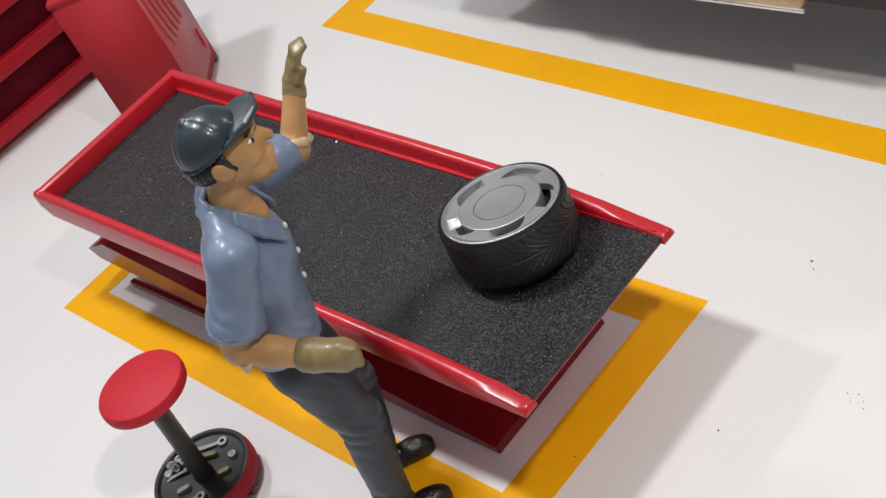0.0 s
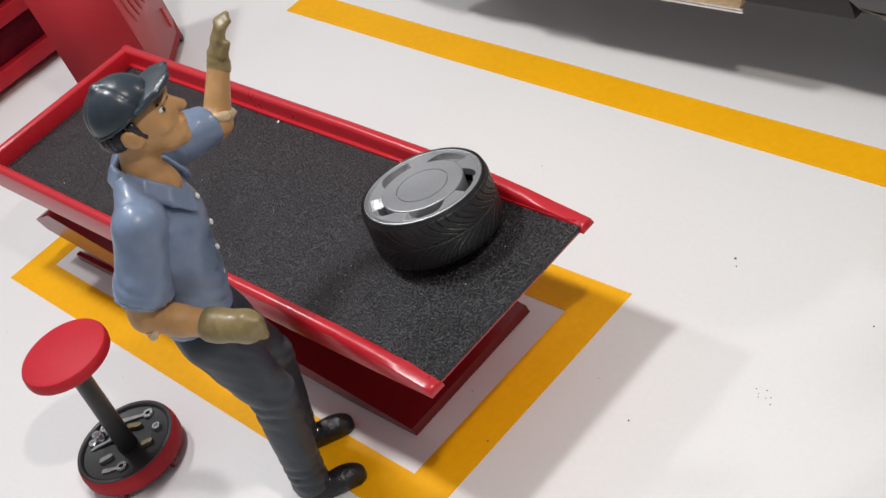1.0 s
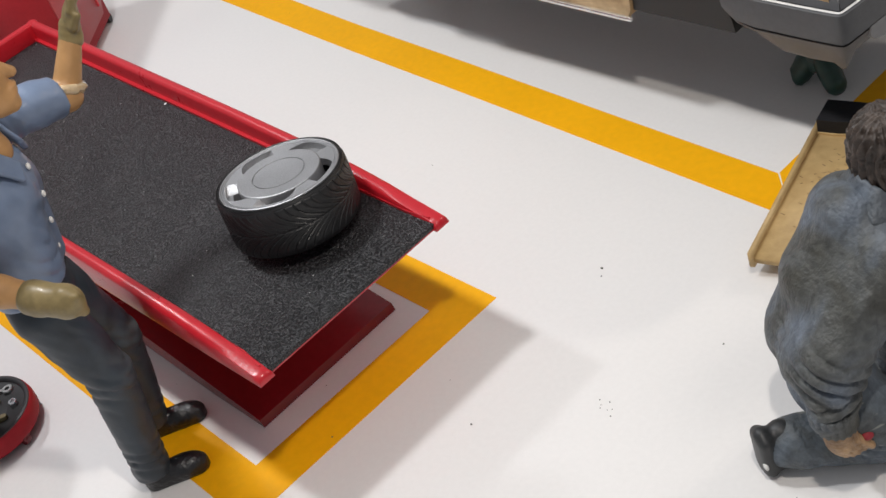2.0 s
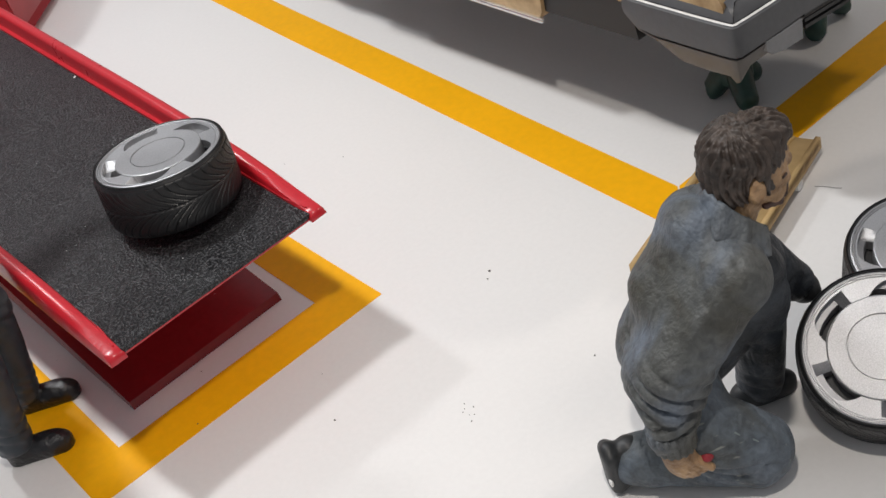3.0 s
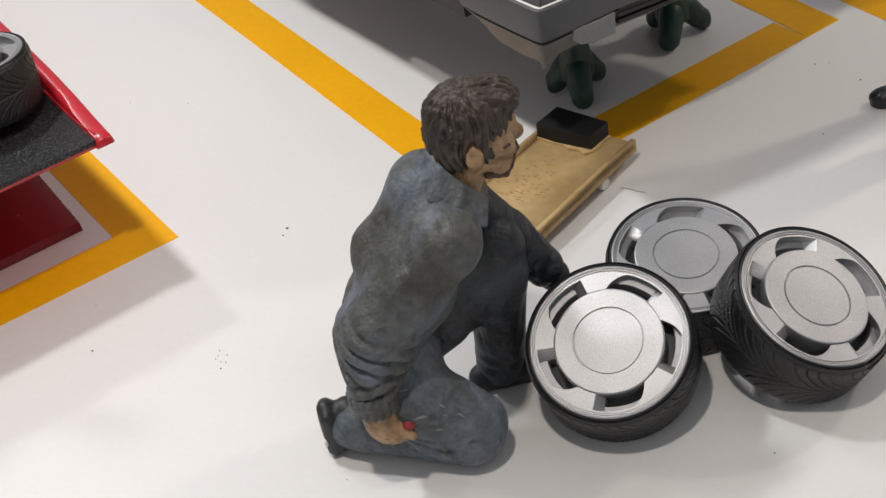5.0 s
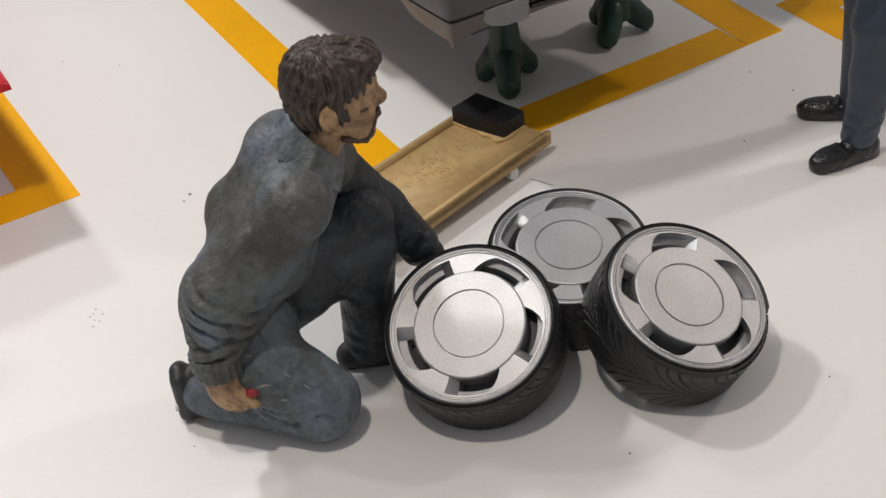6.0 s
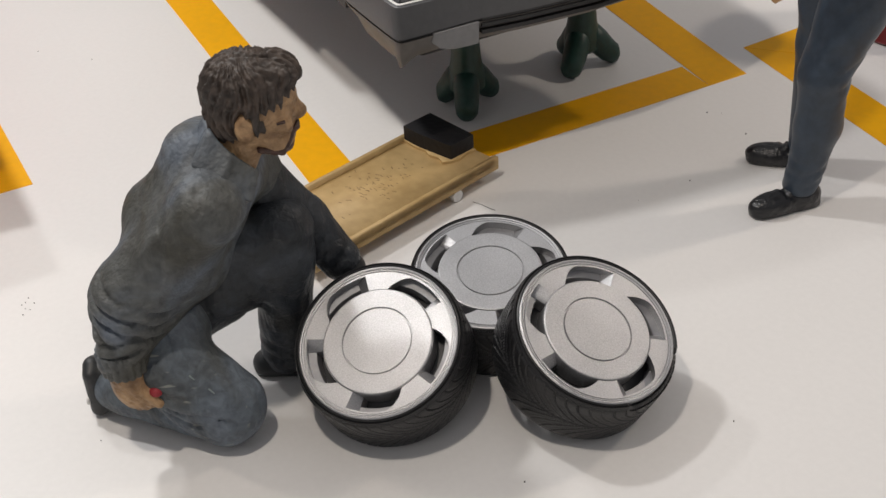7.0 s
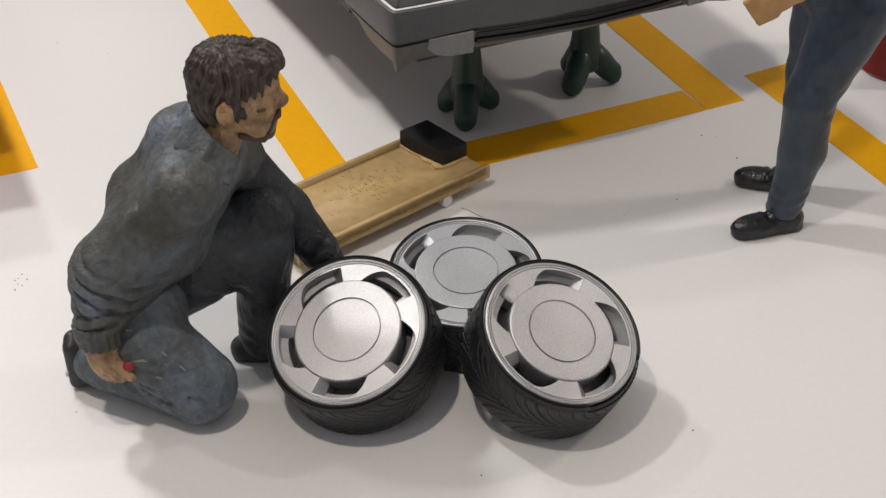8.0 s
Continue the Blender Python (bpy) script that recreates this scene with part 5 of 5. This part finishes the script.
    knee = [((-7.6, -6.2, 10.4), (3.6, -9.4, 7.0), 0.5, 1.0), ((-4.0, -7.6, 6.6), (2.6, -9.2, 5.0), 0.5, 0.6), ((-6.0, -8.2, 12.6), (0.0, -8.8, 11.4), 0.4, 0.5), ((-2.0, -6.0, 12.6), (5.8, -7.0, 9.6), 0.7, -0.25)]
    r.append((M_KJEANS, skin(seat, 0.42, 1.5, cuts=[((0, 0, 0.05), (0, 0, -1))], folds=0.1, fold_size=6, creases=knee, wrinkles=[((-6.0, -7.5, 8.0), 6.0, (0.3, 0.3, 0.9), 2.2, 0.5)])))
    for a, b in (((-3.6, -7.4, 15.6), (-2.6, -7.7, 15.4)), ((-1.6, -7.7, 14.9), (-1.0, -7.9, 14.3)), ((0.8, -8.0, 12.6), (1.5, -8.2, 11.9)), ((-3.2, -8.0, 14.6), (-2.0, -8.2, 13.6))):
        r.append((M_CHIP, skin([cone(a, b, 0.16, 0.1)], 0.1, 0.1)))
    # Far leg: same jeans, coloured dark for the shade it is in.
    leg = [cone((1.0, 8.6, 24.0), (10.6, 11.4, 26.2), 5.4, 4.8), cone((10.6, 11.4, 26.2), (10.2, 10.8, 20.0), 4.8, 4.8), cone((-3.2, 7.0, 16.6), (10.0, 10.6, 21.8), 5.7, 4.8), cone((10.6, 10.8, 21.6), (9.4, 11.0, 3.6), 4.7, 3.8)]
    r.append((M_KSHADED, skin(leg, 0.42, 1.5, cuts=[((0, 0, 0.05), (0, 0, -1))], folds=0.14, fold_size=6, creases=[((11.0, 6.4, 28.0), (8.4, 6.6, 9.0), 0.6, -0.35)], wrinkles=[((8.0, 7.5, 17.0), 5.0, (0.6, 0.3, 0.8), 3.6, 0.35), ((8.4, 8.0, 5.5), 4.0, (0.3, 0.3, 0.9), 2.8, 0.35)])))
    r.append((M_KSHOE, skin([cone((-15.6, 3.2, 7.2), (-15.4, 3.0, 2.9), 2.4, 2.7), cone((-18.8, 1.7, 7.9), (-18.6, 1.7, 1.6), 1.1, 1.2), cone((-18.8, 4.9, 7.9), (-18.6, 4.9, 1.6), 1.1, 1.2), cone((-18.8, 3.3, 8.7), (-18.6, 3.3, 1.4), 1.2, 1.2)], 0.34, 1.4, cuts=[((0, 0, 0.05), (0, 0, -1))])))
    r.append((M_WHITE, skin([egg((-19.7, 1.2, 3.6), (0.35, 0.8, 0.7))], 0.2, 0.2)))
    r.append((M_KSHOE, skin([egg((9.6, 10.8, 1.9), (5.6, 2.7, 2.6)), cone((6.2, 10.8, 1.0), (12.8, 10.8, 1.0), 2.3, 2.3)], 0.4, 0.7, cuts=[((0, 0, 0.05), (0, 0, -1))])))
    sculpture("kneeling_figurine", r, (83, 8), (0.46, 0.89), "weathered figurine in grey-blue work clothes kneeling on floor", "figurine")


def build_third_figurine():
    r = []
    pants = [egg((-6.4, 0, 45.5), (7.6, 8.2, 8.0)), cone((-6.6, 4.2, 41), (0.4, 4.8, 26.0), 6.6, 4.3), cone((0.4, 4.8, 26.0), (0.4, 4.9, 16.0), 4.3, 4.0), cone((0.4, 4.9, 16.0), (2.6, 5.0, 4.6), 3.9, 3.1),
             cone((-7.4, -4.0, 42), (-7.4, -4.6, 26), 5.8, 4.3), cone((-7.4, -4.6, 26), (-7.6, -5.0, 5.0), 4.2, 3.4)]
    r.append((M_CPANTS, skin(pants, 0.5, 1.3, cuts=[((0, 0, 52.5), (0, 0, 1)), ((0, 0, 3.4), (0, 0, -1))], folds=0.15, fold_size=9, creases=[((3.0, 10.6, 40.0), (4.6, 9.0, 28.0), 0.4, -0.35), ((4.6, 9.0, 28.0), (4.4, 9.0, 14.0), 0.35, -0.3)], wrinkles=[((-2.6, 4.8, 27.0), 6.0, (0.3, 0.2, 0.9), 3.4, 0.4), ((0.8, 5.0, 7.5), 5.0, (0.3, 0.2, 0.9), 2.8, 0.4), ((-3.6, 5.0, 44.0), 5.0, (0.8, 0.3, 0.5), 3.0, 0.4)])))
    for y, f in ((5.4, 5.0), (-5.2, -4.6)):
        shoe = [egg((-3.0 + f, y, 2.4), (3.4, 2.5, 2.6)), egg((3.0 + f, y, 1.8), (5.0, 2.6, 2.2)), cone((-4.5 + f, y, 0.7), (5.6 + f, y, 0.7), 2.0, 2.1), cone((0.4 + f, y - 1, 3.9), (0.4 + f, y + 1, 3.9), 0.4, 0.4), cone((1.9 + f, y - 1, 3.6), (1.9 + f, y + 1, 3.6), 0.4, 0.4)]
        shoe += [cone((-1.0 + f, y - 1, 4.1), (-1.0 + f, y + 1, 4.1), 0.4, 0.4)]
        shoe = turned(shoe, (f - 3.0, y, 0), -42 if y < 0 else -10)
        r.append((M_SHOE, skin(shoe, 0.32, 0.5, cuts=[((0, 0, 0.02), (0, 0, -1))])))
    shirt = [egg((-3.6, 0, 68), (6.8, 9.2, 9.0)), cone((-3.6, 3, 67), (-4.2, 3, 52), 6.8, 6.2), cone((-3.6, -3, 67), (-4.2, -3, 52), 6.8, 6.2), cone((-3.4, -9, 74.5), (-3.4, 9, 74.5), 3.7, 3.7),
             cone((-3, 10, 74), (0, 12, 60), 4.2, 3.8), cone((-3, -10, 74), (-5, -12, 58), 4.2, 3.6)]
    r.append((M_KJACKET, skin(shirt, 0.6, 1.5, cuts=[((0, 0, 51.5), (0, 0, -1))], folds=0.3, fold_size=7)))
    r.append((M_SKIN, skin([egg((-1, 0, 86.5), (5.8, 5.0, 7.2)), cone((-3.2, 0, 75), (-2, 0, 82), 3.5, 3.5), cone((4.6, 0, 87), (5.4, 0, 85.6), 0.7, 1.0), cone((0, 12, 60), (10.4, 8.6, 50), 3.0, 2.4), egg((13.4, 8.4, 48.8), (3.8, 1.8, 2.4), -12)]
              + [cone((14.8, 7.6 + .6 * k, 49.4 - .9 * k), (19.2 - .6 * k, 7.4 + .5 * k, 48.6 - 1.0 * k), 0.75, 0.65) for k in range(4)] + [cone((-5, -12, 58), (-5, -11.6, 47), 2.8, 2.3), egg((-5, -11.6, 44), (2.2, 1.5, 3.2))], 0.42, 0.7)))
    r.append((M_HAIRBLACK, skin([egg((-2.2, 0, 89.4), (6.0, 5.6, 5.4))], 0.45, 0.5, cuts=[((2.5, 0, 89), (1, 0, -.4))])))
    sculpture("bystander_figurine", r, (79, 122), (0, -1), "painted figurine in blue jeans and black shoes, standing", "figurine")


def build_drum():
    drum = thing("oil_drum", "dark red drum standing beside yellow floor tape", "drum", (41, 189, 0))
    bm = bmesh.new()
    lathe(bm, [(0, 0), (11.5, 0), (12, .6), (11.6, 1.2), (11.4, 12), (12, 12.8), (11.4, 13.6), (11.4, 25), (12, 25.8), (11.4, 26.6), (11.4, 38), (12, 38.6), (11.6, 39.4), (10.8, 38.6), (0, 38.6)], 56)
    part("body", bm, M_DARKRED, drum, smooth=True)
    bm = bmesh.new()
    lathe(bm, [(0, 38.6), (1.6, 38.6), (1.6, 40), (0, 40)], 16, Matrix.Translation((6, 0, 0)))
    part("bung", bm, M_STEEL, drum, "steel bung", smooth=True)


build_floor()
build_hair()
build_tapes()
build_lift()
build_wheels()
build_stool()
build_tools()
build_cart()
build_shelves()
build_car()
for spot, feet in (((18.2, 87.4), ((-30, 8.4), (222, 6.4), (96, 7.4))), ((15.8, 117.6), ((66, 8.4), (-52, 8.6), (180, 7.4))), ((-112, 92), ((0, 8), (120, 8), (240, 8))), ((-112, 112), ((60, 8), (180, 8), (300, 8)))):
    build_stand(spot, feet)
build_creeper()
build_standing_figurine()
build_kneeling_figurine()
build_third_figurine()
build_drum()
